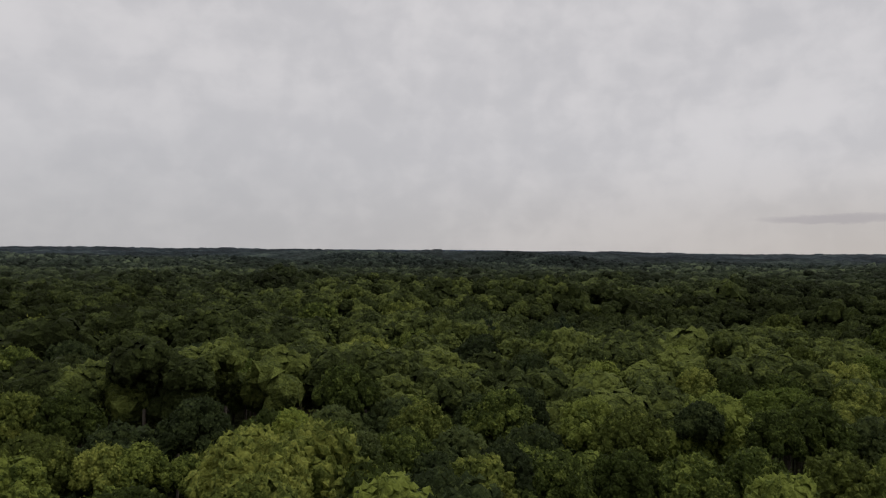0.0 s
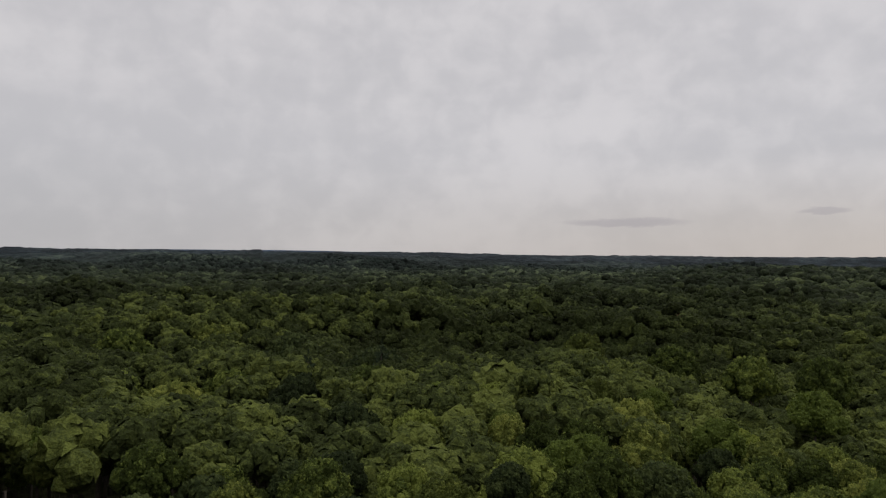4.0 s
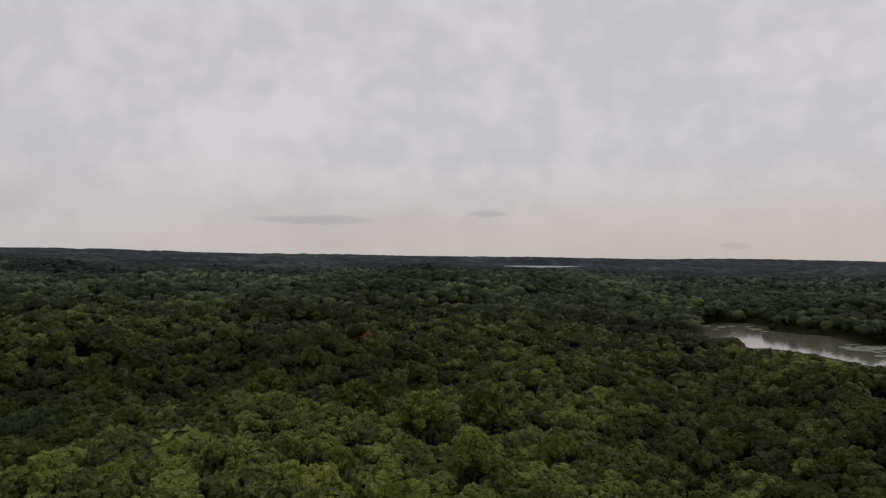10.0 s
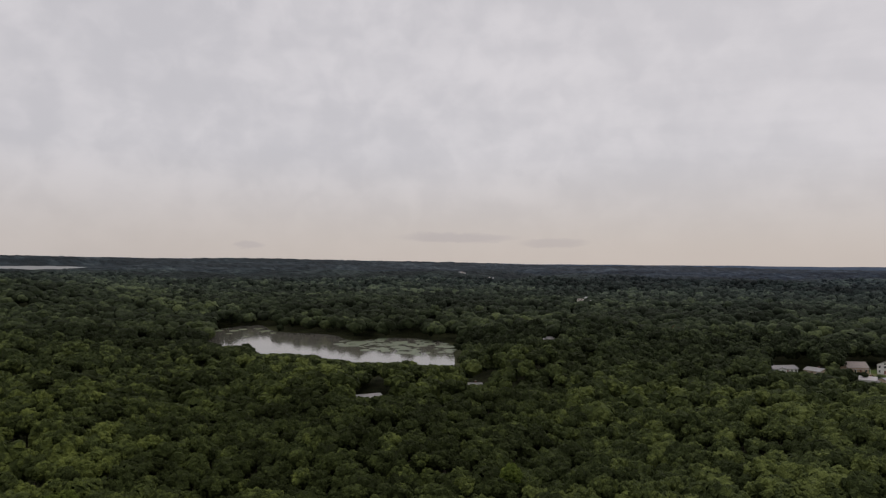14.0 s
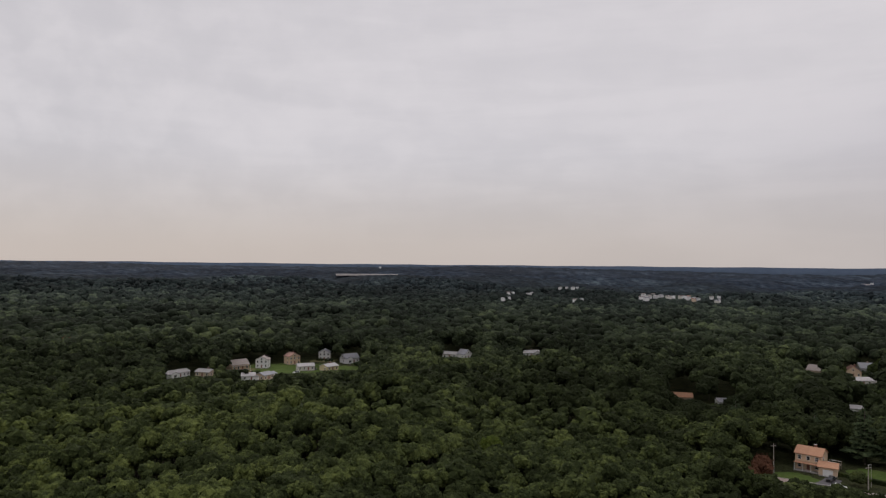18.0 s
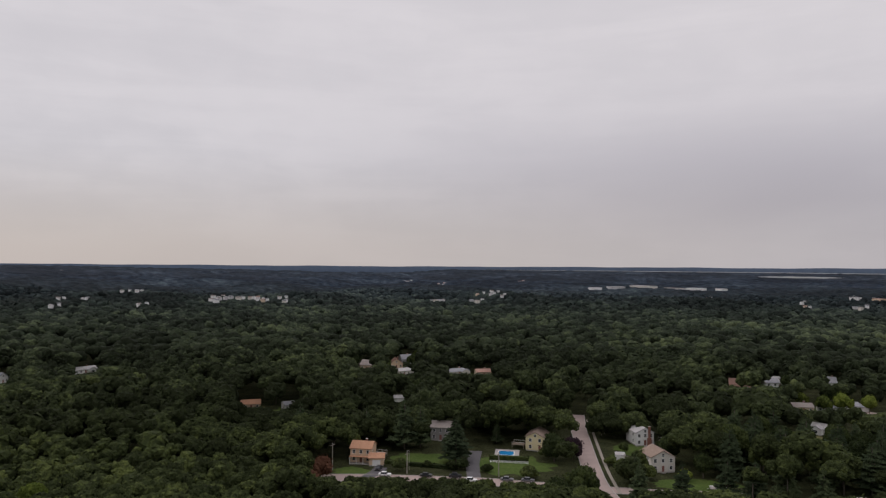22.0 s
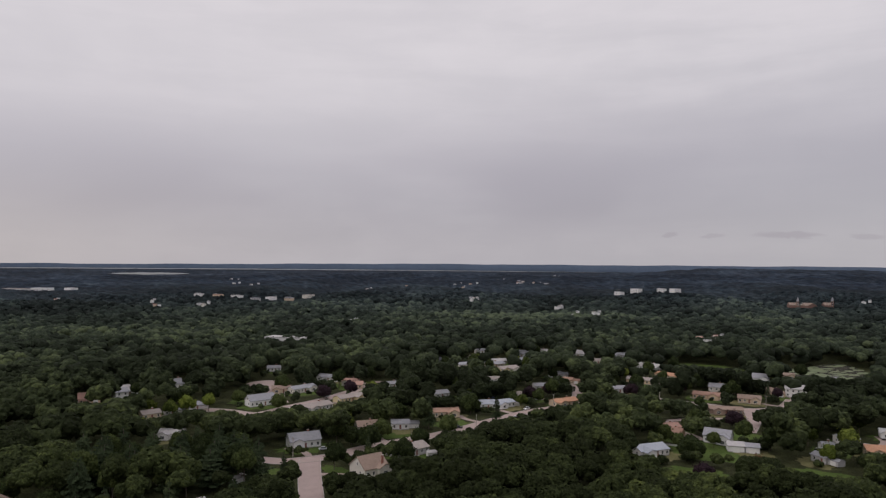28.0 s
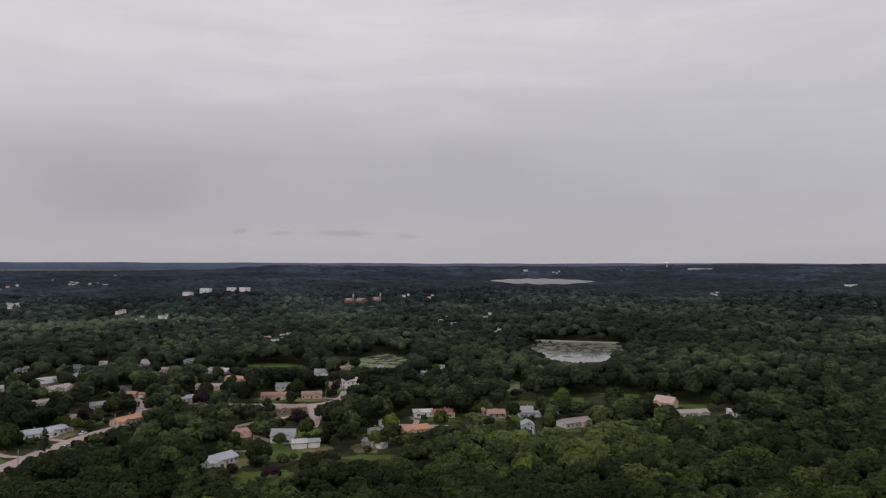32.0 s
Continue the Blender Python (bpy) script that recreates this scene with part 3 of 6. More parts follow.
lawn(-482, -428, 34, 22, 120, label="open green playing field")
lawn(-500, -203, 26, 7, 22, mat="algae", label="pale green weed-choked inlet")
lawn(-482, -66, 16, 8, 110)
lawn(-280, -186, 16, 10, 120)
lawn(-308, -246, 12, 10, 120)
lawn(-103, -446, 14, 10, 30)
lawn(430, -170, 30, 42, 10)
lawn(415, -205, 14, 20, 0)

# ---- houses ----
WALL = dict(peach=(0.58, 0.43, 0.30), grey=(0.25, 0.24, 0.23), yellow=(0.62, 0.54, 0.33), white=(0.68, 0.67, 0.66), offwhite=(0.55, 0.52, 0.47), greyw=(0.46, 0.45, 0.45),
            tan=(0.50, 0.40, 0.30), tanyellow=(0.55, 0.46, 0.28), brown=(0.26, 0.19, 0.15), greyblue=(0.42, 0.46, 0.52))
ROOF = dict(orange=(0.38, 0.21, 0.13), greybrown=(0.27, 0.235, 0.215), brown=(0.23, 0.17, 0.135), greylight=(0.36, 0.345, 0.34), grey=(0.25, 0.25, 0.265), redbrown=(0.33, 0.20, 0.16),
            orangered=(0.34, 0.215, 0.16), greyblue=(0.30, 0.32, 0.355), rust=(0.27, 0.165, 0.125), red=(0.30, 0.115, 0.105), pink=(0.40, 0.29, 0.255), whiteroof=(0.52, 0.515, 0.52))
WORDS = dict(peach="peach-coloured", grey="grey", yellow="pale yellow", white="white", offwhite="off-white", greyw="pale grey", tan="tan", tanyellow="straw-coloured", brown="brown",
             greyblue="blue-grey", orange="orange", greybrown="grey-brown", greylight="pale grey", redbrown="red-brown", orangered="orange-red", rust="rust-red", red="red", pink="pink", whiteroof="white metal")
for key, c in WALL.items():
    M["wall_" + key] = material("siding_" + key, c, 0.75, 0.09, 0.6, 0.25, 5.0, spec=0.3)
for key, c in ROOF.items():
    M["roof_" + key] = material("shingles_" + key, c, 0.9, 0.2, 0.8, 0.4, 6.0, spec=0.2)
M["glass"] = material("window_glass", (0.03, 0.035, 0.04), 0.08, 0.2, 0.5, spec=0.6)
M["trim"] = material("white_paint", (0.72, 0.71, 0.69), 0.6, 0.06, 1.0)
M["door"] = material("door_paint", (0.20, 0.09, 0.07), 0.6, 0.15, 1.0)
M["brick"] = material("chimney_brick", (0.26, 0.12, 0.09), 0.9, 0.3, 2.5, 0.4, 9)


def box(bm, x0, x1, y0, y1, z0, z1):
    bmesh.ops.create_cube(bm, size=1, matrix=Matrix.Translation(((x0 + x1) / 2, (y0 + y1) / 2, (z0 + z1) / 2)) @ Matrix.Diagonal((x1 - x0, y1 - y0, z1 - z0, 1)))
    return bm


def boxed(*sizes):
    bm = bmesh.new()
    for s in sizes:
        box(bm, *s)
    return bm


def gable_body(half_x, half_y, z0, eave, rise):
    """Walls of a house whose ridge runs along x."""
    bm = bmesh.new()
    ends = []
    for x in (-half_x, half_x):
        ends.append([bm.verts.new((x, y, z)) for y, z in ((-half_y, z0), (half_y, z0), (half_y, eave), (0, eave + rise), (-half_y, eave))])
    bm.faces.new(ends[0][::-1])
    bm.faces.new(ends[1])
    for k in range(5):
        bm.faces.new((ends[0][k], ends[0][(k + 1) % 5], ends[1][(k + 1) % 5], ends[1][k]))
    bmesh.ops.recalc_face_normals(bm, faces=bm.faces[:])
    return bm


def gable_roof(half_x, half_y, eave, rise, over=0.4, thick=0.2):
    """Two thick roof planes that stand over the walls."""
    bm = bmesh.new()
    slope = rise / half_y
    hy, low = half_y + over, eave - over * slope
    for sign in (-1, 1):
        q = []
        for x in (-half_x - over, half_x + over):
            q += [bm.verts.new((x, sign * hy, low + 0.03)), bm.verts.new((x, 0, eave + rise + 0.03)), bm.verts.new((x, 0, eave + rise + 0.03 + thick)), bm.verts.new((x, sign * hy, low + 0.03 + thick))]
        a, b = q[:4], q[4:]
        bm.faces.new(a)
        bm.faces.new(b[::-1])
        for k in range(4):
            bm.faces.new((a[k], b[k], b[(k + 1) % 4], a[(k + 1) % 4]))
    bmesh.ops.recalc_face_normals(bm, faces=bm.faces[:])
    return bm


WINDOW_CACHE = {}


def window(parent, x, y, z, w, h, face):
    """A framed window set on a wall; face: turn of the wall's outward side, in degrees."""
    key = (round(w, 1), round(h, 1))
    if key not in WINDOW_CACHE:
        bm = boxed((-w / 2 - 0.1, w / 2 + 0.1, -0.06, 0.1, -h / 2 - 0.1, -h / 2), (-w / 2 - 0.1, w / 2 + 0.1, -0.06, 0.1, h / 2, h / 2 + 0.1),
                   (-w / 2 - 0.1, -w / 2, -0.06, 0.1, -h / 2, h / 2), (w / 2, w / 2 + 0.1, -0.06, 0.1, -h / 2, h / 2), (-w / 2, w / 2, -0.05, 0.02, -0.03, 0.03))
        me = bpy.data.meshes.new("window")
        bm.to_mesh(me)
        bm.free()
        me.materials.append(M["trim"])
        bm = boxed((-w / 2, w / 2, -0.03, 0.0, -h / 2, h / 2))
        pane = bpy.data.meshes.new("pane")
        bm.to_mesh(pane)
        bm.free()
        pane.materials.append(M["glass"])
        WINDOW_CACHE[key] = (me, pane)
    me, pane = WINDOW_CACHE[key]
    ob = new("window", me)
    ob.parent = parent
    ob.matrix_basis = pose(x, y, z, 0, 0, face)
    p = new("pane", pane)
    p.parent = ob
    return ob


HOUSES = []


def house(x, y, heading, length, depth, storeys, wall, roof, gable=False, chimney=False, brickchimney=False, porch=False, garage=False):
    """A detached house; heading is the line of the side that faces the flight path, which is its local -y."""
    z0 = float(ground_z(x, y))
    what = "garage" if garage else "house"
    tall = {1: "single-storey", 1.5: "one-and-a-half-storey", 2: "two-storey"}[storeys]
    top = empty(what, pose(x, y, z0, 0, 0, heading), f"{tall} {WORDS[wall]} {what} with a {WORDS[roof]} shingle roof", what, group="houses of the neighbourhood")
    hx, hy = (depth / 2, length / 2) if gable else (length / 2, depth / 2)
    eave = 0.35 + 2.65 * (1.25 if storeys == 1.5 else storeys)
    rise = hy * (0.75 if storeys == 1.5 else 0.5 if storeys == 2 else 0.38)
    spin = Matrix.Rotation(radians(90), 4, "Z") if gable else Matrix.Identity(4)

    def add(name, bm, mat, parent=top, label="", spun=True):
        if spun and gable:
            bmesh.ops.transform(bm, matrix=spin, verts=bm.verts[:])
        return part(name, bm, mat, parent, label)

    add("foundation", boxed((-hx + 0.03, hx - 0.03, -hy + 0.03, hy - 0.03, -0.3, 0.4)), M["concrete"])
    body = add("wall", gable_body(hx, hy, 0.38, eave, rise), M["wall_" + wall])
    cover = add("roof", gable_roof(hx, hy, eave, rise), M["roof_" + roof])
    L, D = length / 2, depth / 2
    levels = [1.75] if storeys == 1 else [1.75, 4.4] if storeys == 2 else [1.75]
    if garage:
        part("garage_door", boxed((-1.5, 1.5, -D - 0.05, -D + 0.03, 0.05, 2.3)), M["trim"], top)
    else:
        n = max(2, int(length / 2.6))
        number = len(HOUSES)
        wing = 0
        if number > 6 and length >= 11 and storeys < 2 and not porch and not gable:
            # a cross-gabled front wing
            wing = L * (0.52 if number % 2 else -0.52)
            half, out = (2.6, 3.0)[number % 2], 2.2 + 0.4 * (number % 3)
            move = Matrix.Translation((wing, -D / 2 - out / 2, 0)) @ Matrix.Rotation(radians(90), 4, "Z")
            bm = gable_body(D / 2 + out / 2, half, 0.36, eave, half * 0.5)
            bmesh.ops.transform(bm, matrix=move, verts=bm.verts[:])
            part("wing_wall", bm, M["wall_" + wall], top)
            bm = gable_roof(D / 2 + out / 2, half, eave + 0.02, half * 0.5)
            bmesh.ops.transform(bm, matrix=move, verts=bm.verts[:])
            part("wing_roof", bm, M["roof_" + roof], top)
            window(top, wing, -D - out, 1.75, 1.9, 1.3, 0)
        if number > 6 and length < 9.5 and not gable and storeys < 2:
            # a lower garage built on at one end
            end = -1 if wing > 0 else 1
            bm = gable_body(2.6, D * 0.72, 0.3, 2.5, D * 0.3)
            bmesh.ops.translate(bm, verts=bm.verts[:], vec=(end * (L + 2.6), D * 0.15, 0))
            annex = part("garage_wall", bm, M["wall_" + wall], top)
            bm = gable_roof(2.6, D * 0.72, 2.5, D * 0.3, over=0.3, thick=0.18)
            bmesh.ops.translate(bm, verts=bm.verts[:], vec=(end * (L + 2.6), D * 0.15, 0))
            part("garage_roof", bm, M["roof_" + roof], top)
            part("garage_door", boxed((end * (L + 2.6) - 1.35, end * (L + 2.6) + 1.35, -D * 0.57 - 0.05, -D * 0.57 + 0.03, 0.3, 2.3)), M["trim"], annex)
        for z in levels:
            for k in range(n):
                wx = -L + length * (k + 0.5) / n
                if (z < 2 and k == n // 2) or (wing and abs(wx - wing) < 3.4):
                    continue
                window(top, wx, -D, z, 1.0, 1.25, 0)
        for z in levels:
            for side, face in ((-1, -90), (1, 90)):
                window(top, side * L, -D * 0.4, z, 0.9, 1.2, face)
        if gable or storeys == 1.5:
            if gable:
                window(top, 0, -D, eave + rise * 0.3, 0.8, 1.0, 0)
            else:
                for side, face in ((-1, -90), (1, 90)):
                    window(top, side * L, 0, eave + rise * 0.35, 0.9, 1.0, face)
        wx = -L + length * (n // 2 + 0.5) / n
        door = part("door", boxed((wx - 0.48, wx + 0.48, -D - 0.04, -D + 0.02, 0.4, 2.5)), M["door"], top)
        part("handle", boxed((wx + 0.33, wx + 0.38, -D - 0.1, -D - 0.04, 1.4, 1.5)), M["trim"], door)
        part("step", boxed((wx - 0.8, wx + 0.8, -D - 0.9, -D - 0.03, -0.1, 0.2), (wx - 0.7, wx + 0.7, -D - 0.5, -D - 0.03, 0.2, 0.38)), M["concrete"], top)
    if chimney or (not garage and (len(HOUSES) % 3 == 1) and not brickchimney):
        stack = part("chimney", boxed((L * 0.3 - 0.4, L * 0.3 + 0.4, 0.1, 0.8, eave, eave + rise + 0.9)), M["brick"], top)
        part("cap", boxed((L * 0.3 - 0.48, L * 0.3 + 0.48, 0.02, 0.88, eave + rise + 0.9, eave + rise + 1.02)), M["concrete"], stack)
    if brickchimney:
        stack = part("chimney", boxed((L * 0.45 - 0.8, L * 0.45 + 0.8, -D - 0.7, -D - 0.01, -0.2, eave * 0.6), (L * 0.45 - 0.45, L * 0.45 + 0.45, -D - 0.6, -D - 0.01, eave * 0.6, eave + rise + 0.6)), M["brick"], top, "broad red brick chimney")
        part("cap", boxed((L * 0.45 - 0.55, L * 0.45 + 0.55, -D - 0.7, -D + 0.06, eave + rise + 0.6, eave + rise + 0.75)), M["concrete"], stack)
    if porch:
        pr = part("porch_roof", boxed((-L, L, -D - 2.0, -D - 0.01, 2.75, 2.95)), M["roof_" + roof], top)
        part("porch_floor", boxed((-L, L, -D - 1.9, -D - 0.95, 0.05, 0.3)), M["concrete"], top)
        for k in range(4):
            px = -L + 0.2 + (length - 0.4) * k / 3
            part("post", boxed((px - 0.08, px + 0.08, -D - 1.85, -D - 1.69, 0.3, 2.75)), M["trim"], pr)
    HOUSES.append((x, y, length, depth))
    c, s = math.cos(radians(heading)), math.sin(radians(heading))
    for k in (-0.7, 0, 0.7):
        open_view(x + c * L * k + s * D, y + s * L * k - c * D, max(1.2, length * 0.17), z0 + eave * ((0.45 if math.hypot(x, y) < 345 else 0.3 if x > 380 else 0.55) if y < 0 else 1.55))
    near_road = min(ROAD_LINES, key=lambda p: (p[0] - x) ** 2 + (p[1] - y) ** 2)
    gap = math.hypot(near_road[0] - x, near_road[1] - y)
    if len(HOUSES) > 6:
        dry = len(HOUSES) % 3 == 0
        lawn(x + s * 3, y - c * 3, L + 6, D + 7, heading, mat="dry_grass" if dry else "grass", label="dry brownish lawn round a house" if dry else "mown green lawn", see=0)
        if 10 < gap < 45 and not garage:
            e = 0.3 if (c * (near_road[0] - x) + s * (near_road[1] - y)) > 0 else -0.3
            road([(x + c * length * e * 1.9, y + s * length * e * 1.9), ((x + near_road[0]) / 2 + c * 3 * e, (y + near_road[1]) / 2 + s * 3 * e), near_road], 3.4, "pale driveway beside a house",
                 kerbs=False, see=False, lift=-0.012)
    return top


house(124.4, -245.4, -167, 8.2, 7.5, 2, "peach", "orange", chimney=True, porch=True)
house(117.6, -243.5, -157, 5.5, 6, 1, "peach", "orange", garage=True)
house(109.3, -289.6, -169, 8.7, 8, 2, "grey", "greybrown")
house(67.2, -291.0, -176, 7.7, 11, 2, "yellow", "brown", gable=True)
house(28.7, -316.9, -150, 7.8, 11, 2, "white", "greylight", gable=True, brickchimney=True)
house(18.2, -279.8, -152, 9.1, 10, 2, "offwhite", "brown", gable=True)
house(-105.8, -429.3, -168, 16.5, 8, 1.5, "white", "grey")
house(-140.7, -461.4, -157, 19.0, 8, 1, "offwhite", "grey")
house(-172.4, -496.5, 122, 17.2, 8, 1, "white", "grey")
house(-178.3, -459.4, 155, 9.9, 9, 1, "tan", "redbrown")
house(-131.0, -400.4, -158, 19.0, 9, 1, "greyw", "greybrown")
house(-158.3, -418.2, -161, 19.0, 8, 1, "tanyellow", "greybrown")
house(-101.5, -324.9, 179, 14.6, 8, 1.5, "white", "grey", chimney=True)
house(-135.8, -330.9, 173, 10.9, 8, 2, "offwhite", "brown")
house(-157.7, -338.9, 157, 9.2, 8, 1, "white", "grey")
house(-113.1, -271.4, -167, 11.4, 11, 1.5, "offwhite", "brown", brickchimney=True)
house(-139.9, -291.4, -166, 17.4, 10, 1, "greyw", "greybrown")
house(-193.0, -354.8, 164, 14.6, 8, 1, "tan", "orangered")
house(-216.3, -406.1, 179, 10.1, 8, 1, "greyw", "grey")
house(-226.2, -364.2, 163, 9.7, 9, 1, "white", "greyblue")
house(-236.0, -362.3, -173, 14.0, 8, 1, "white", "greyblue")
house(-277.1, -438.5, 160, 11.2, 8, 1, "white", "greybrown")
house(-318.0, -504.0, -172, 19.0, 8, 1, "tan", "grey")
house(-315.7, -477.8, 180, 16.5, 8, 1, "offwhite", "greybrown")
house(-349.6, -506.4, 180, 9.0, 8, 1.5, "white", "grey")
house(-146.7, -557.5, 164, 10.6, 8, 1, "white", "grey")
house(-11.5, -477.2, 180, 6.8, 8, 1.5, "peach", "redbrown", porch=True)
house(-31.1, -480.2, -164, 7.7, 8, 2, "white", "grey")
house(-67.9, -509.6, 180, 5.5, 8, 1.5, "white", "grey")
house(-68.2, -433.3, 179, 5.5, 8, 1, "white", "grey")
house(-53.5, -424.1, 179, 5.5, 7, 1, "white", "grey")
house(-266.4, -377.2, 153, 15.9, 8, 1, "greyw", "greybrown")
house(-292.5, -400.9, 159, 10.2, 8, 1, "greyw", "grey")
house(-326.3, -413.7, 126, 7.0, 7, 1, "tan", "orangered")
house(-273.2, -350.1, -178, 17.0, 8, 1, "tan", "orange")
house(-334.7, -370.1, 160, 8.9, 8, 1, "white", "grey")
house(-375.0, -390.9, 124, 19.0, 8, 1, "peach", "greybrown")
house(-431.3, -438.7, 102, 18.5, 12, 1, "greyw", "greylight")
house(-410.6, -398.2, 100, 19.0, 8, 1, "tan", "orange")
house(-292.0, -542.8, 131, 11.9, 8, 1, "greyw", "grey")
house(-330.5, -519.6, 170, 17.4, 8, 1, "offwhite", "greylight")
house(-342.2, -491.8, -175, 10.6, 8, 2, "white", "grey")
house(-315.9, -479.8, -173, 19.0, 8, 1, "tanyellow", "greybrown")
house(-280.7, -271.7, 167, 10.7, 8, 1, "white", "redbrown")
house(-239.2, -243.1, 175, 15.7, 10, 1, "white", "greyblue")
house(-372.0, -327.3, 125, 16.6, 8, 1, "peach", "rust")
house(-390.1, -334.2, 121, 10.2, 8, 2, "offwhite", "grey")
house(-387.2, -306.9, 129, 13.5, 9, 1, "tan", "brown")
house(-432.5, -306.6, 126, 12.9, 9, 2, "white", "greylight")
house(-417.0, -314.0, 146, 6.8, 8, 1.5, "peach", "brown")
house(-345.0, -289.7, 141, 18.5, 7, 1, "brown", "brown")
house(-286.1, -244.1, 118, 12.4, 8, 1.5, "white", "grey")
house(-281.0, -229.9, 137, 7.3, 7, 1, "white", "greylight", garage=True)
house(-286.0, -224.6, 135, 5.9, 6, 1, "white", "grey", garage=True)
house(-375.1, -211.5, 126, 11.9, 7, 1, "white", "whiteroof")
house(-379.6, -200.6, 134, 12.8, 8, 1, "peach", "red")
house(-335.3, -194.0, 141, 14.8, 9, 1, "tan", "orange")
house(-341.0, -216.7, 146, 5.7, 6, 1, "white", "grey")
house(-320.6, -210.8, 146, 5.5, 6, 1, "white", "grey")
house(-396.5, -182.2, 112, 9.0, 8, 1, "peach", "rust")
house(-394.7, -171.5, 126, 10.3, 8, 1, "white", "rust", porch=True)
house(-401.9, -154.9, 120, 8.5, 8, 1.5, "greyblue", "grey")
house(-362.9, -138.5, 119, 6.5, 9, 2, "greyblue", "grey", gable=True)
house(-392.2, -121.5, 147, 18.1, 9, 1, "offwhite", "greybrown")
house(-470.1, -84.6, 76, 12.5, 9, 1.5, "peach", "pink")
house(-447.4, -65.5, 128, 19.0, 8, 1, "greyw", "greybrown")
house(-461.4, -44.2, 103, 5.5, 7, 1, "white", "greylight")
house(-510.9, -287.1, 80, 10.4, 8, 1, "white", "grey")
house(-547.8, -291.5, 99, 9.0, 7, 1, "white", "grey")
house(-463.0, -357.4, 120, 11.0, 8, 1.5, "white", "grey")
house(-275.5, -263.7, 119, 10.7, 8, 1, "peach", "rust")
house(-300.4, -199.2, 84, 7.5, 6, 1, "greyw", "grey")
house(435.7, -107.0, -65, 16.2, 7.5, 1, "white", "greylight")
house(429.9, -123.8, -139, 9.7, 7.5, 1, "tan", "greylight")
house(445.9, -148.5, -78, 12.1, 7.5, 1.5, "peach", "greybrown", porch=True)
house(446.1, -165.5, -123, 8.0, 7.5, 2, "white", "greybrown", gable=True)
house(453.1, -188.6, -83, 8.5, 7.5, 2, "peach", "redbrown", gable=True)
house(461.6, -216.9, -120, 8.0, 7.5, 2, "white", "grey", gable=True)
house(439.8, -225.8, -86, 11.3, 7.5, 1.5, "white", "grey")
house(402.3, -141.0, -112, 7.7, 7.5, 1, "white", "greylight")
house(400.0, -149.6, -60, 8.5, 7.5, 1, "tan", "grey")
house(421.8, -185.0, -102, 10.7, 7.5, 1, "offwhite", "greylight")
house(413.2, -197.8, -73, 9.5, 7.5, 1, "tanyellow", "greylight")
house(411.6, -292.7, -139, 10.2, 7.5, 1, "white", "greylight")
house(402.7, -298.7, -80, 7.9, 7.5, 1.5, "white", "grey", gable=True)
house(397.9, -355.7, -109, 14.5, 7.5, 1, "white", "greylight")
house(224.7, -308.1, -140, 9.5, 8, 1, "tan", "orange")
house(204.9, -313.2, -131, 5.5, 7, 1, "white", "grey")
house(218.3, -469.5, -146, 9.1, 8, 1.5, "peach", "redbrown", gable=True)
house(200.3, -442.0, -130, 9.2, 8, 1, "white", "greylight")
house(219.2, -494.8, -130, 7.0, 8, 1, "white", "brown")
house(165.7, -456.6, -131, 15.0, 8, 1, "offwhite", "grey")
house(530.3, 33.8, -46, 11.8, 9, 1.5, "white", "greylight")
house(317.0, 103.4, -50, 12.0, 9, 1, "white", "greylight")
house(344.9, 57.6, -75, 8.5, 9, 1, "offwhite", "greylight")
house(463.8, 534.7, -27, 10.5, 9, 1, "tan", "orange")
house(-128.0, -465.0, 165, 12, 8, 1, "tan", "brown")
house(-202.2, -450.5, 176, 8, 8, 1, "white", "grey")
house(-325.7, -547.6, 134, 10, 8, 1, "tan", "greybrown")
house(-334.3, -440.3, 153, 9, 8, 1, "greyw", "grey")
house(-426.3, -524.8, 121, 13, 8, 1.5, "white", "greylight")
house(-413.3, -484.4, 155, 10, 8, 1, "offwhite", "greybrown")
house(-459.0, -507.2, 163, 14, 9, 1, "greyw", "grey")
house(-409.6, -561.9, 134, 11, 8, 1, "white", "greylight")
house(-355.0, -587.4, 179, 9, 8, 1, "white", "grey")
house(-501.4, -364.0, 136, 11, 8, 1, "tan", "brown")
house(-180.1, -473.3, 149, 11, 8, 1, "offwhite", "redbrown")
house(-292.2, -512.4, 185, 10, 8, 1, "offwhite", "grey")
house(-377.8, -546.0, 115, 9, 8, 1.5, "white", "grey")
house(-42.8, -419.2, 194, 10, 8, 1, "tan", "greybrown")
house(-48.6, -368.0, 157, 11, 8, 1, "white", "greylight")
house(-37.3, -496.8, 186, 10, 8, 1.5, "white", "greylight")
house(221.3, -493.1, -136, 9, 8, 1.5, "greyw", "grey")
house(232.4, -454.2, -178, 10, 8, 1.5, "tan", "greybrown")
house(160.4, -353.3, -151, 5.5, 6, 1, "white", "greylight", garage=True)
house(148.7, -461.8, -147, 10, 8, 1, "tan", "redbrown")

# smaller things that show between the trees: the pool, sheds, cars, the embankment
for vx, vy, half, vz in ((77, -278, 5.5, 0.1), (72, -266, 6, 0.3), (-63, -283, 2, 0.8), (-45, -262, 2, 0.8), (-148, -283, 2, 0.8), (33, -287, 2, 0.8), (-808, -292, 8, 1.0), (-814, -275, 8, 1.0),
                         (-818, -255, 8, 1.0), (-823, -238, 8, 1.0), (-829, -215, 8, 1.0), (-3, -260, 2, 0.8), (94, -236, 2, 0.5), (113, -237, 2.5, 0.3), (91, -258, 4, 3.0), (117, -267, 3, 4.0)):
    open_view(vx, vy, half, vz)


# ---- woods ----
rng = np.random.default_rng(7)
OAK_SPOTS = []


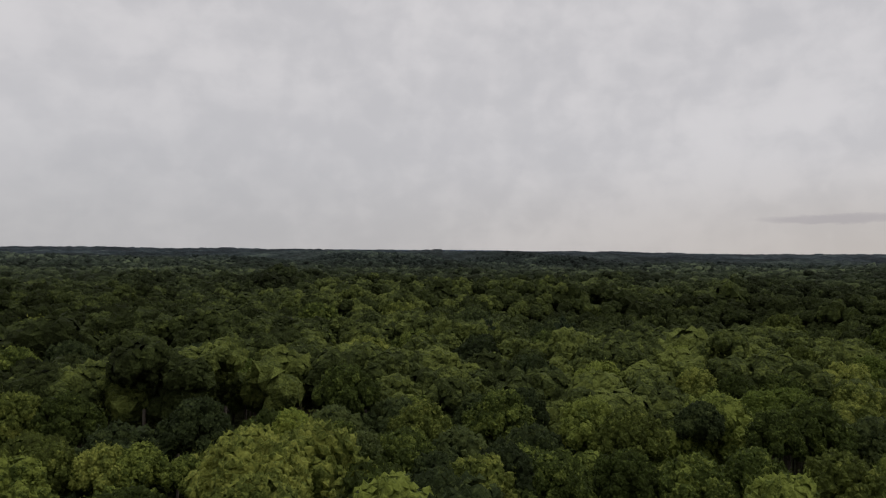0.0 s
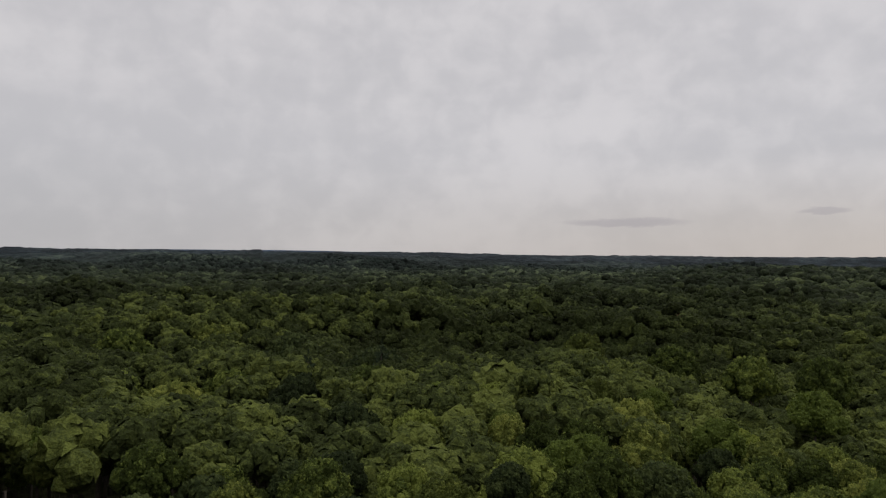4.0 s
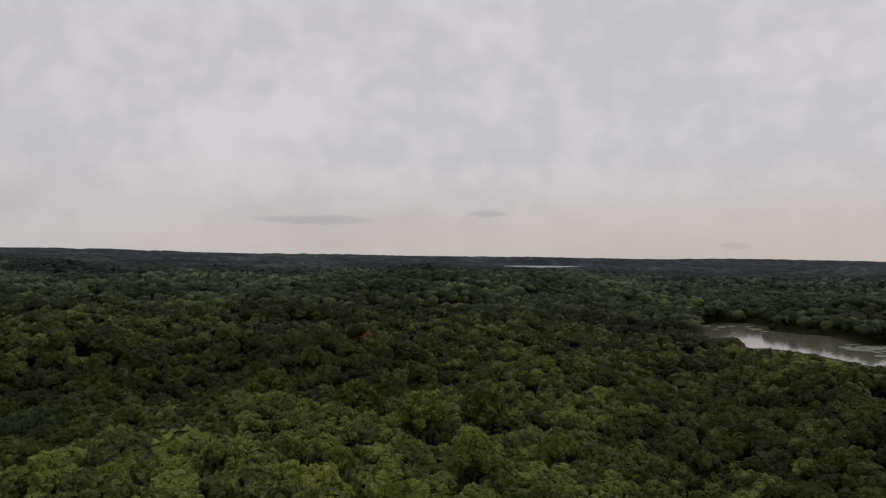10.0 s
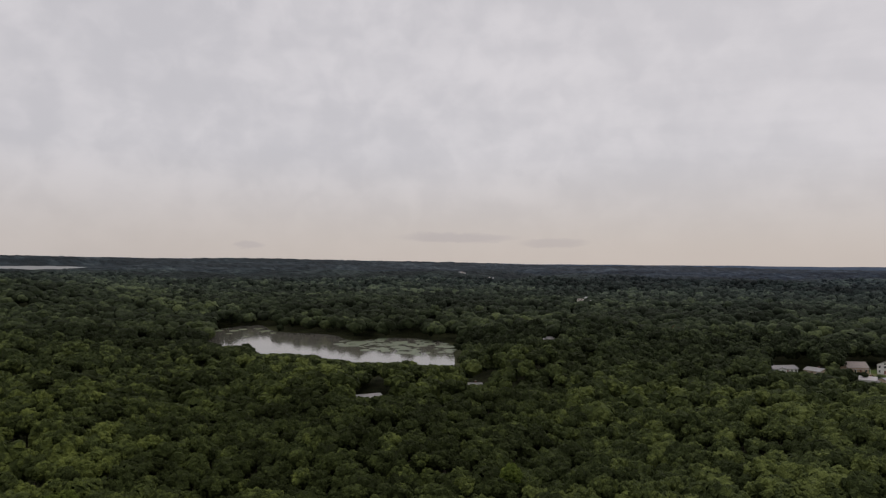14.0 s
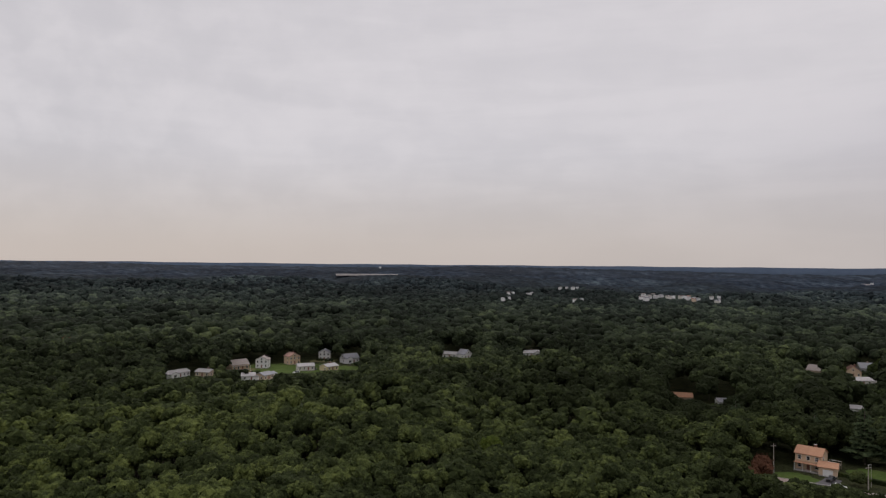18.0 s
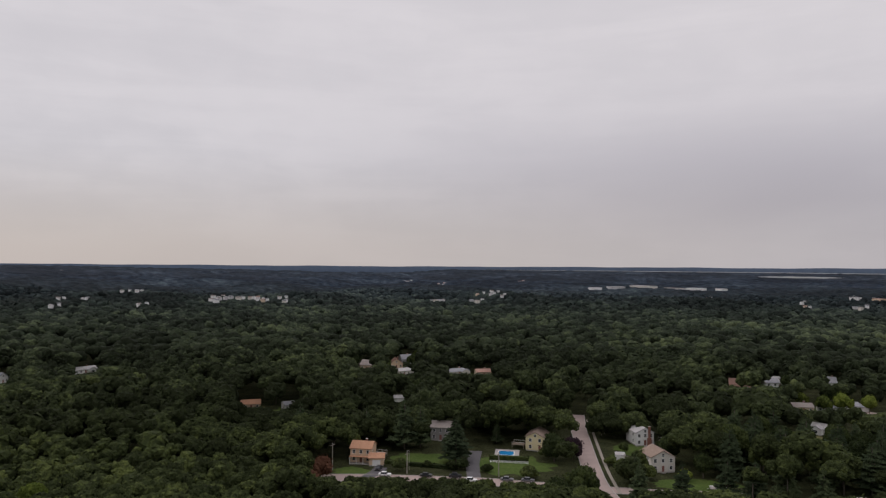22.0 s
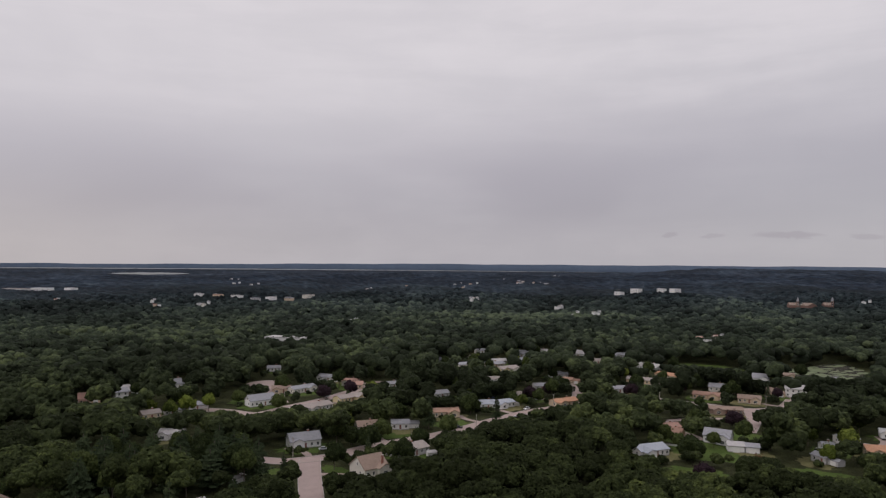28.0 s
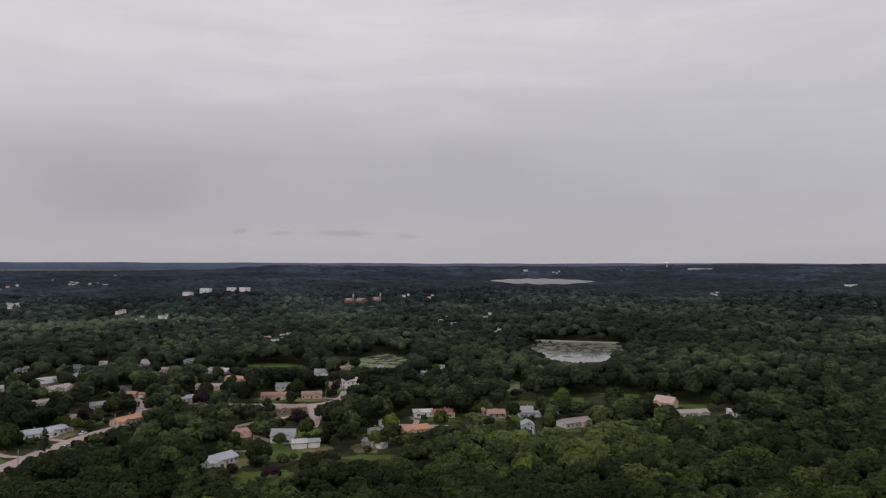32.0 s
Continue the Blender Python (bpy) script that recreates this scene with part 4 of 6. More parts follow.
def big_oak(x, y, top, radius, kind):
    """Notes a large crown at a known spot; the woods keep clear of it."""
    OAK_SPOTS.append((x, y, top, radius, kind))


big_oak(-85.8, 146.4, 25, 8.9, "l")
big_oak(-57.7, 125.4, 25, 8.4, "l")
big_oak(-55.5, 105.0, 25, 5.3, "d")
big_oak(-59.4, 97.5, 25, 4.2, "m")
big_oak(-35.7, 82.1, 25, 4.4, "m")
big_oak(-36.5, 104.1, 25, 6.7, "d")
big_oak(-53.8, 149.7, 25, 5.1, "m")
big_oak(-37.6, 136.8, 25, 4.6, "d")
big_oak(-22.6, 86.8, 25, 4.1, "b")
big_oak(-24.3, 130.5, 25, 5.9, "m")
big_oak(-12.8, 116.7, 25, 8.8, "l")
big_oak(-20.0, 103.0, 25, 4.3, "d")
big_oak(-5.2, 127.5, 25, 5.2, "m")
big_oak(-38.8, 63.7, 25, 3.4, "l")
big_oak(-34.5, 64.4, 25, 3.3, "m")
big_oak(-12.1, 56.8, 25, 2.4, "b")
big_oak(-7.9, 52.8, 25, 1.8, "m")
big_oak(-14.3, 48.1, 25, 2.3, "l")
big_oak(-15.7, 43.5, 25, 1.5, "m")
big_oak(-19.8, 46.1, 25, 1.9, "m")
big_oak(-22.0, 45.3, 25, 1.9, "l")
big_oak(-25.6, 45.9, 25, 2.2, "l")
big_oak(-2.0, 61.2, 25, 2.9, "l")
big_oak(-5.8, 49.7, 25, 1.7, "d")
big_oak(5.4, 67.4, 25, 3.6, "m")
big_oak(2.3, 44.0, 25, 2.8, "l")
big_oak(12.9, 63.1, 25, 2.9, "m")
big_oak(15.9, 59.2, 25, 3.0, "l")
big_oak(25.2, 157.6, 25, 9.0, "d")
big_oak(6.1, 118.2, 25, 5.3, "d")
big_oak(11.7, 94.4, 25, 3.9, "d")
big_oak(26.6, 106.1, 25, 3.1, "b")
big_oak(34.6, 103.7, 25, 3.1, "m")
big_oak(29.4, 81.9, 25, 2.8, "l")
big_oak(19.2, 87.1, 25, 3.6, "m")
big_oak(22.6, 62.0, 25, 2.2, "d")
big_oak(20.3, 45.9, 25, 2.3, "m")
big_oak(15.8, 44.2, 25, 2.5, "m")
big_oak(11.8, 45.4, 25, 2.3, "m")
big_oak(6.9, 42.6, 25, 1.6, "m")
big_oak(25.7, 45.4, 25, 2.8, "l")
big_oak(33.3, 63.4, 25, 3.5, "m")
big_oak(27.4, 58.3, 25, 2.4, "m")
big_oak(31.8, 77.0, 25, 3.1, "m")
big_oak(52.7, 104.9, 25, 3.8, "l")
big_oak(49.8, 86.8, 25, 4.5, "l")
big_oak(37.5, 77.3, 25, 3.1, "m")
big_oak(-42.7, 284.3, 25, 9.0, "d")
big_oak(-69.1, 279.8, 25, 9.0, "d")
big_oak(-77.1, 235.2, 25, 9.0, "d")
big_oak(-82.8, 202.9, 25, 8.0, "d")
big_oak(-112.5, 230.0, 25, 9.0, "d")
big_oak(58.8, 52.5, 25, 4.9, "b")
big_oak(20.2, 127.9, 25, 7.9, "m")
big_oak(2.7, 142.6, 25, 5.8, "d")
big_oak(8.4, 192.0, 25, 9.0, "d")
big_oak(-13.9, 225.2, 25, 9.0, "l")
big_oak(-37.7, 212.8, 25, 9.0, "m")
big_oak(53.6, 74.0, 25, 3.4, "b")
big_oak(79.4, 87.2, 25, 4.1, "b")
big_oak(57.2, 94.5, 25, 2.7, "b")
big_oak(25.7, 66.2, 25, 4.5, "m")
big_oak(112.3, 120.6, 25, 6.0, "m")
big_oak(98.0, 125.1, 25, 5.8, "m")
big_oak(93.8, 147.1, 25, 6.4, "m")
big_oak(85.3, 176.5, 25, 7.1, "l")
big_oak(88.6, 98.9, 21, 3.6, "b")
big_oak(62.4, 103.9, 22, 2.4, "b")
big_oak(107.2, 90.7, 20, 2.6, "b")
big_oak(64.2, 84.3, 21, 3.0, "b")
big_oak(31.3, 88.0, 24, 2.6, "b")
big_oak(97.0, 107.5, 20, 4.4, "b")
big_oak(67.7, 110.1, 20, 3.4, "b")
big_oak(154.6, 15.2, 17, 2.6, "b")
big_oak(62.5, 115.7, 20, 2.6, "b")
big_oak(180.7, -86.0, 16, 3.4, "b")
big_oak(169.6, -140.6, 16, 4.0, "b")
big_oak(-268.9, -103.4, 15, 3.6, "b")
big_oak(101.6, 89.5, 21, 3.2, "b")
big_oak(150.3, -29.9, 16, 3.0, "b")


# narrow openings in the wood where a trail or a stream runs: from, to, half width
GAPS = [(-28, 60, -13, 74, 6.0), (142, 131, 155, 145, 4.0), (70, 322, 126, 252, 6.5), (126, 252, 147, 190, 5.0), (112, 238, 180, 190, 5.5)]


def clear_of_oaks(x, y):
    ok = np.ones(len(x), bool)
    for ax, ay, bx, by, half in GAPS:
        t = np.clip(((x - ax) * (bx - ax) + (y - ay) * (by - ay)) / ((bx - ax) ** 2 + (by - ay) ** 2), 0, 1)
        ok &= np.hypot(x - ax - t * (bx - ax), y - ay - t * (by - ay)) > half
    for ox, oy, _, radius, _ in OAK_SPOTS:
        ok &= np.hypot(x - ox, y - oy) > radius * 0.85 + 1.5
    return ok


def ico(sub):
    bm = bmesh.new()
    bmesh.ops.create_icosphere(bm, subdivisions=sub, radius=1.0)
    v = np.array([w.co[:] for w in bm.verts])
    f = np.array([[w.index for w in face.verts] for face in bm.faces])
    bm.free()
    return v, f


ICO0, ICO1 = ico(1), ico(2)


def turned(v, r):
    """The same points turned about the middle by chance."""
    m, _ = np.linalg.qr(r.normal(size=(3, 3)))
    m[:, 0] *= np.sign(np.linalg.det(m))
    return v @ m


def crown_mesh(r, lobes, tufts, size, leaves=0, leaf=0.05, ball=None, low=-0.45, spread=0.5, proud=0.3):
    """A broad-leaved crown of radius 1, its top near 1, open below: a few leaf masses clad in small pointed tufts of foliage, with loose leaves standing off."""
    bv, bf = ball or ICO0
    heaps = [(np.array([0, 0, 0.28]), 0.66)]
    for k in range(lobes - 1 if lobes > 15 else 0):
        # a full crown: many small leaf masses over its dome
        up = 1 - (k + 0.5) / (lobes - 1) * 1.3
        a, side = 2.39996 * k + r.uniform(-0.25, 0.25), math.sqrt(1 - up * up) * r.uniform(0.62, 0.8)
        heaps.append((np.array([side * math.cos(a), side * math.sin(a), 0.08 + 0.62 * up * r.uniform(0.85, 1.1)]), r.uniform(0.2, 0.33)))
    for k in range(lobes - 1 if lobes <= 15 else 0):
        a, ring = 2.39996 * k + r.uniform(-0.3, 0.3), k / max(1, lobes - 2)
        out = spread * (0.45 + 0.75 * ring) * r.uniform(0.85, 1.15)
        heaps.append((np.array([out * math.cos(a), out * math.sin(a), 0.5 - 0.42 * ring + r.uniform(-0.08, 0.1)]), r.uniform(0.32, 0.48) * (1.25 if lobes < 5 else 1)))
    mids, rads = np.array([h[0] for h in heaps]), np.array([h[1] for h in heaps])
    vs, fs, count = [], [], 0
    for c, q in heaps:
        v = turned(bv * (1 + r.uniform(-0.12, 0.12, (len(bv), 1))), r) * q * 0.93 + c
        mid = v[bf].mean(axis=1)
        deep = np.linalg.norm(mid[:, None] - mids[None], axis=2) / rads[None]
        keep = (mid[:, 2] > low) & (deep.min(axis=1) > 0.62)
        vs.append(v)
        fs.append(bf[keep] + count)
        count += len(v)
    # places for tufts: on the outside of the leaf masses, evenly thinned
    n = tufts * 14
    which = r.choice(len(heaps), n, p=rads ** 2 / (rads ** 2).sum())
    d = r.normal(size=(n, 3))
    d /= np.linalg.norm(d, axis=1)[:, None]
    p = mids[which] + d * rads[which][:, None]
    deep = np.linalg.norm(p[:, None] - mids[None], axis=2) / rads[None]
    ok = (deep.min(axis=1) > 0.97) & (p[:, 2] > low)
    p, d = p[ok], d[ok]
    chosen, gap = [], size * 1.15
    while len(chosen) < tufts and gap > size * 0.3:
        for k in range(len(p)):
            if len(chosen) >= tufts:
                break
            if not chosen or np.min(np.linalg.norm(p[chosen] - p[k], axis=1)) > gap:
                chosen.append(k)
        gap *= 0.8
    p, d = p[chosen], d[chosen] + (0, 0, 0.2)
    d /= np.linalg.norm(d, axis=1)[:, None]
    a = np.cross(d, r.normal(size=p.shape))
    a /= np.linalg.norm(a, axis=1)[:, None]
    b = np.cross(d, a)
    e = size * r.uniform(0.75, 1.35, (len(p), 1))
    ring = []
    for k in range(4):
        w = e * r.uniform(0.7, 1.25, (len(p), 1))
        ring.append(p + (a * math.cos(k * 1.571) + b * math.sin(k * 1.571)) * w - d * e * r.uniform(0.3, 0.5, (len(p), 1)))
    tip = p + d * e * proud * r.uniform(0.6, 1.3, (len(p), 1)) + r.normal(size=p.shape) * size * 0.12
    vs.append(np.stack([tip] + ring, 1).reshape(-1, 3))
    quad = np.array([(0, 1, 2), (0, 2, 3), (0, 3, 4), (0, 4, 1)])
    fs.append((quad[None] + (np.arange(len(p)) * 5)[:, None, None] + count).reshape(-1, 3))
    count += len(p) * 5
    if leaves:
        k = r.integers(0, len(p), leaves)
        o = p[k] + d[k] * e[k] * r.uniform(0.1, 0.9, (leaves, 1)) + r.normal(size=(leaves, 3)) * size * 0.45
        vs.append((o[:, None, :] + r.normal(size=(leaves, 3, 3)) * leaf).reshape(-1, 3))
        fs.append(np.arange(leaves * 3).reshape(-1, 3) + count)
    return np.concatenate(vs), np.concatenate(fs)


def scatter(variants, x, y, z, rad, high, tint, r):
    """One big mesh of many copies: places, sizes across and up, and a tint for each."""
    vs, fs, ts, n = [], [], [], 0
    which = r.integers(0, len(variants), len(x))
    turn = r.uniform(0, 2 * math.pi, len(x))
    for w, (bv, bf) in enumerate(variants):
        k = np.where(which == w)[0]
        if not len(k):
            continue
        c, s = np.cos(turn[k])[:, None], np.sin(turn[k])[:, None]
        px = (bv[:, 0] * c - bv[:, 1] * s) * rad[k][:, None] + x[k][:, None]
        py = (bv[:, 0] * s + bv[:, 1] * c) * rad[k][:, None] + y[k][:, None]
        pz = bv[:, 2] * high[k][:, None] + z[k][:, None]
        vs.append(np.stack([px, py, pz], -1).reshape(-1, 3))
        fs.append((bf[None] + (np.arange(len(k)) * len(bv))[:, None, None] + n).reshape(-1, 3))
        ts.append(np.repeat(tint[k], len(bv)))
        n += len(k) * len(bv)
    return np.concatenate(vs), np.concatenate(fs), np.concatenate(ts)


POLE = (np.array([(math.cos(a), math.sin(a), z) for z in (0, 1) for a in (0, 2.1, 4.2)]) * (1, 1, 1),
        np.array([(0, 1, 4), (0, 4, 3), (1, 2, 5), (1, 5, 4), (2, 0, 3), (2, 3, 5)]))


def hex_spots(spacing, reach, r, jitter=0.33):
    n = int(reach / spacing) + 2
    i, j = np.meshgrid(np.arange(-n, n + 1), np.arange(-int(n * 1.16), int(n * 1.16) + 1), indexing="ij")
    x = (i + 0.5 * (j % 2)) * spacing + r.uniform(-jitter, jitter, i.shape) * spacing
    y = j * spacing * 0.866 + r.uniform(-jitter, jitter, i.shape) * spacing
    return x.ravel(), y.ravel()


def patch_tint(x, y):
    """Stands of lighter and darker trees, on top of each tree's own tint."""
    young = step(-60, 160, x * 0.75 + y * 0.65) * (1 - step(330, 620, np.hypot(x, y)))
    stands = ((140, 25, 70, 90, 0.3), (-40, 640, 160, 60, -0.2), (330, 330, 90, 60, -0.3), (90, 130, 70, 90, 0.32), (115, -130, 95, 80, 0.5), (-15, -810, 130, 90, 0.55), (-560, -800, 130, 90, 0.95), (170, 235, 45, 60, -0.3), (105, 340, 55, 28, -0.3), (-150, -760, 60, 50, 0.3), (-330, -120, 130, 90, 0.2))
    t = 0.34 * np.sin(x / 47 + 1.1 * np.sin(y / 61)) * np.sin(y / 53 + 0.9 * np.sin(x / 71)) + 0.1 * young - 0.3 - 0.04 * step(-40, -240, y)
    for sx, sy, wx, wy, lift in stands:
        t = t + lift * np.exp(-(((x - sx) / wx) ** 2 + ((y - sy) / wy) ** 2))
    far = np.hypot(x, y)
    return t + step(500, 1100, far) * 0.3 * np.sin(x / 190 + np.sin(y / 260)) * np.sin(y / 150 + np.sin(x / 310))


def haze_share(x, y):
    """Aerial haze painted into the leaf colour: more with distance, sooner to the south."""
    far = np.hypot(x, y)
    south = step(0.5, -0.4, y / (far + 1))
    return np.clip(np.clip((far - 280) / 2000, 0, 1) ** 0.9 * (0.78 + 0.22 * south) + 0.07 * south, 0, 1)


def young_side(x, y):
    """True to the north and east, where the crowns are small and close together."""
    b, far = bearing_of(x, y), np.hypot(x, y)
    return (b + 45 + 6 * np.sin(far / 37)) % 360 < 190


def top_swell(x, y):
    """How the height of the canopy rolls from stand to stand."""
    return 2.3 * np.sin(x / 17 + 1.3 * np.sin(y / 23)) * np.sin(y / 14 + 1.1 * np.sin(x / 27)) + 1.6 * np.sin(x / 47 + 1 + np.sin(y / 39)) * np.sin(y / 41)


# trees within 230 m
spots = []
for spacing, young in ((5.5, True), (25.0, True), (10.2, False), (24.0, False)):
    x, y = hex_spots(spacing, 250, rng, 0.3)
    keep = young_side(x, y) == young
    spots.append(np.stack([x[keep], y[keep], np.full(keep.sum(), spacing)]))
x, y, space = np.concatenate(spots, axis=1)
r = np.hypot(x, y)
keep = (r < 247) & (r > 9) & ((space < 15) | (r > 110))
x, y, r, space = x[keep], y[keep], r[keep], space[keep]
b = bearing_of(x, y)
# single old trees stand broad and a little higher among the rest
old = space > 15
high = rng.normal(16.4, 1.1, len(x)) * np.where(young_side(x, y), 1.0, rng.uniform(0.82, 1.1, len(x))) + top_swell(x, y) + np.where(old, rng.uniform(0.2, 2.6, len(x)), 0)
space = np.where(old, 8.0, space) * np.where(old, rng.uniform(0.85, 1.25, len(x)), 1.0)
top = allowed_top(x, y)
gz = ground_z(x, y)
high = np.minimum(high, top - gz)
keep = (high > 2.0) & clear_of_oaks(x, y)
x, y, r, b, high, gz, space = x[keep], y[keep], r[keep], b[keep], high[keep], gz[keep], space[keep]
rad = space * (0.44 + 0.3 * rng.random(len(x)) ** 1.6) * np.clip(high / 14, 0.3, 1.05)
rad = np.minimum(rad, np.maximum(1.6, room_beside(x, y, gz + high)))
tint = rng.uniform(-0.4, 0.35, len(x)) + patch_tint(x, y) + 0.05 * top_swell(x, y)
seen_from = np.interp((b + 40) % 360, [0, 60, 75, 105, 175, 205, 285, 320, 360], [30, 30, 55, 80, 125, 145, 185, 230, 230])
near = (r - seen_from)
order = np.argsort(np.where((b > 315) | (b < 75), near, 1e4 + near))
single = np.zeros(len(x), bool)
single[[k for k in order if near[k] > -8][:225]] = True
blind = near < -13
high = np.where(blind, np.minimum(high, 14.0), high)

trunk_bm = bmesh.new()
bmesh.ops.create_cone(trunk_bm, segments=7, radius1=0.3, radius2=0.12, depth=1.0, cap_ends=False, matrix=Matrix.Translation((0, 0, 0.5)))
for k in range(4):
    a = 2 * math.pi * k / 4 + 0.4
    bmesh.ops.create_cone(trunk_bm, segments=5, radius1=0.11, radius2=0.03, depth=0.42, cap_ends=False,
                          matrix=Matrix.Translation((0.09 * math.cos(a) * 12, 0.09 * math.sin(a) * 12, 0.62)) @ Matrix.Rotation(a, 4, "Z") @ Matrix.Diagonal((1, 1, 1, 1)))
trunk_me = bpy.data.meshes.new("trunk")
trunk_bm.to_mesh(trunk_me)
trunk_bm.free()
trunk_me.materials.append(M["bark"])


def whole_tree(name, crown_me, label, category, at, height, radius, turn):
    """A tree: an Empty at its foot, a trunk and a crown."""
    t = empty(name, pose(at[0], at[1], at[2], 0, 0, turn), label, category)
    tk = new("trunk", trunk_me)
    tk.parent, tk.scale = t, (height / 16, height / 16, height * 0.72)
    cr = new("crown", crown_me)
    deep = min(radius * 1.2, height * 0.6)
    cr.parent, cr.location = t, (0, 0, height - deep)
    cr.scale = (radius, radius, deep)
    return t


near_crowns = [crown_mesh(np.random.default_rng(100 + k), 20 + 2 * (k % 5), 420, 0.085, 420, 0.024, None, -0.5, 0.64, 0.4) for k in range(9)]
KINDS = dict(m=("leaf", "full green oak with a rounded lumpy crown in dense woodland"), l=("leaf_light", "olive green oak with a broad sunlit-coloured crown"),
             d=("leaf_dark", "dark green oak with a dense crown"), b=("bright", "young bright green broadleaf tree in the wood"))
CROWNS = {kind: [mesh_from("crown", v, f, M[mat], smooth=False) for v, f in near_crowns] for kind, (mat, _) in KINDS.items()}


def oak(x, y, top, radius, kind):
    z = float(ground_z(x, y))
    turn = math.degrees((x * 7.1 + y * 3.3) % 6.28)
    tree = whole_tree("broadleaf_tree", CROWNS[kind][int(abs(x * 3 + y)) % 9], KINDS[kind][1], "tree", (x, y, z), top - z, radius, turn)
    return tagged(tree, group="near woodland trees")


for k in np.where(single)[0]:
    oak(x[k], y[k], gz[k] + high[k], rad[k] * 1.08, rng.choice(["m", "l", "d", "b"], p=[0.47, 0.27, 0.16, 0.10] if x[k] > 12 else [0.46, 0.16, 0.33, 0.05]))

for spot in OAK_SPOTS:
    oak(*spot)

mid = ~single & ~blind
v, f, t = scatter([POLE], x[~single], y[~single], gz[~single] - 0.2, np.full((~single).sum(), 0.22), high[~single] * 0.66, tint[~single], rng)
tagged(new("tree_trunks", mesh_from("tree_trunks", v, f, M["bark"])), "grey-brown trunks of the woodland trees", "trunks", kind="stuff")
deep = np.minimum(rad * rng.uniform(1.0, 1.35, len(x)), high * 0.7)
lush = [crown_mesh(np.random.default_rng(200 + k), 7 + k % 4, 54, 0.2, 0, 0.04, None, -0.35, 0.6) for k in range(14)]
grand = [crown_mesh(np.random.default_rng(250 + k), 9 + k % 4, 125, 0.135, 0, 0.04, None, -0.4, 0.62) for k in range(10)]
fair = [crown_mesh(np.random.default_rng(400 + k), 3 + k % 3, 24, 0.28, 0, 0.05, None, -0.25, 0.5) for k in range(14)]
domes = [crown_mesh(np.random.default_rng(300 + k), 1 + k % 2, 4, 0.4, 0, 0.1, None, -0.1, 0.5) for k in range(24)]
single_domes = [crown_mesh(np.random.default_rng(350 + k), 1, 1, 0.5, 0, 0.1, None, 0.0) for k in range(16)]


def stand(kinds, x, y, gz, rad, high, deep, tint, label, smooth=False):
    """Many crowns as one mesh."""
    v, f, t = scatter(kinds, x, y, gz + high - deep, rad, deep, tint, rng)
    tagged(new("woodland", mesh_from("woodland", v, f, M["canopy"], smooth=smooth, tint=t, aerial_haze=haze_share(v[:, 0], v[:, 1]))), label, "woodland", kind="stuff")


for kinds, some in ((lush, mid & young_side(x, y)), (grand, mid & ~young_side(x, y))):
    stand(kinds, x[some], y[some], gz[some], rad[some] * 1.12, high[some], deep[some], tint[some], "dense green broadleaf woodland near the flight path")
stand(domes, x[blind], y[blind], gz[blind], rad[blind] * 1.12, high[blind], deep[blind], tint[blind], "woodland below the flight path")

# trees from 247 m to 1.7 km, plainer with distance
for spacing, r0, r1, kinds, young in ((7.3, 247, 530, fair, True), (24.0, 247, 530, fair, True), (11.4, 247, 340, grand, False), (11.8, 338, 530, fair, False), (11.6, 528, 1005, domes, None), (17.0, 995, 1720, single_domes, None)):
    x, y = hex_spots(spacing, r1 + 5, rng)
    r = np.hypot(x, y)
    b = bearing_of(x, y)
    keep = (r >= r0) & (r < r1) & ((b < 278) | (b > 322)) & clear_of_oaks(x, y)
    if young is not None:
        keep &= young_side(x, y) == young
    x, y = x[keep], y[keep]
    gz = ground_z(x, y)
    high = np.minimum(rng.normal(16.4, 1.4 if young else 1.9 if r1 < 600 else 1.3, len(x)) + (1.15 if r1 < 600 else 0.8) * top_swell(x, y) + (1.5 if spacing == 24.0 else 0), allowed_top(x, y) - gz)
    keep = high > 2.5
    x, y, gz, high = x[keep], y[keep], gz[keep], high[keep]
    rad = min(spacing, 11.5) * rng.uniform(0.42, 0.68, len(x)) * (1.28 if r1 > 600 else 1.0) * (1.3 if spacing == 17.0 else 1.0) * np.clip(high / 12, 0.3, 1.0)
    if r0 < 500:
        rad = np.minimum(rad, np.maximum(1.8, room_beside(x, y, gz + high)))
    deep = np.minimum(rad * rng.uniform(1.0, 1.3, len(x)) * (0.78 if r1 > 600 else 0.95), high * 0.7)
    stand(kinds, x, y, gz, rad * 1.15, high, deep, rng.uniform(-0.45, 0.4, len(x)) + patch_tint(x, y), "wide unbroken woodland beyond the near trees", r1 > 600)


# the canopy beyond 1 km as one rough sheet of treetops
def canopy_z(x, y):
    r, b = np.hypot(x, y), bearing_of(x, y)
    bump = rng.uniform(-2.5, 2.0, x.shape) + 2.0 * np.sin(x / 57 + 2 * np.sin(y / 83)) * np.sin(y / 49)
    z = ground_z(x, y) + 17 + bump * step(960, 1100, r) * (1 + r / 6000)
    for b0, b1, r0, r1, level in FAR_WATER:
        z = np.where(on_lake(b, r, (b0, b1, r0, r1, level), 12), level - 1.2, z)
    return z - 16 * (r > 4850) - 10 * (1 - step(1560, 1740, r))


v, f = polar_sheet(np.concatenate([np.arange(930, 1560, 35), np.arange(1560, 2600, 16), np.arange(2600, 4900, 50)]), np.arange(0, 360, 0.3), canopy_z)
tint = rng.uniform(-0.5, 0.4, len(v)) + patch_tint(v[:, 0], v[:, 1]) - 0.15
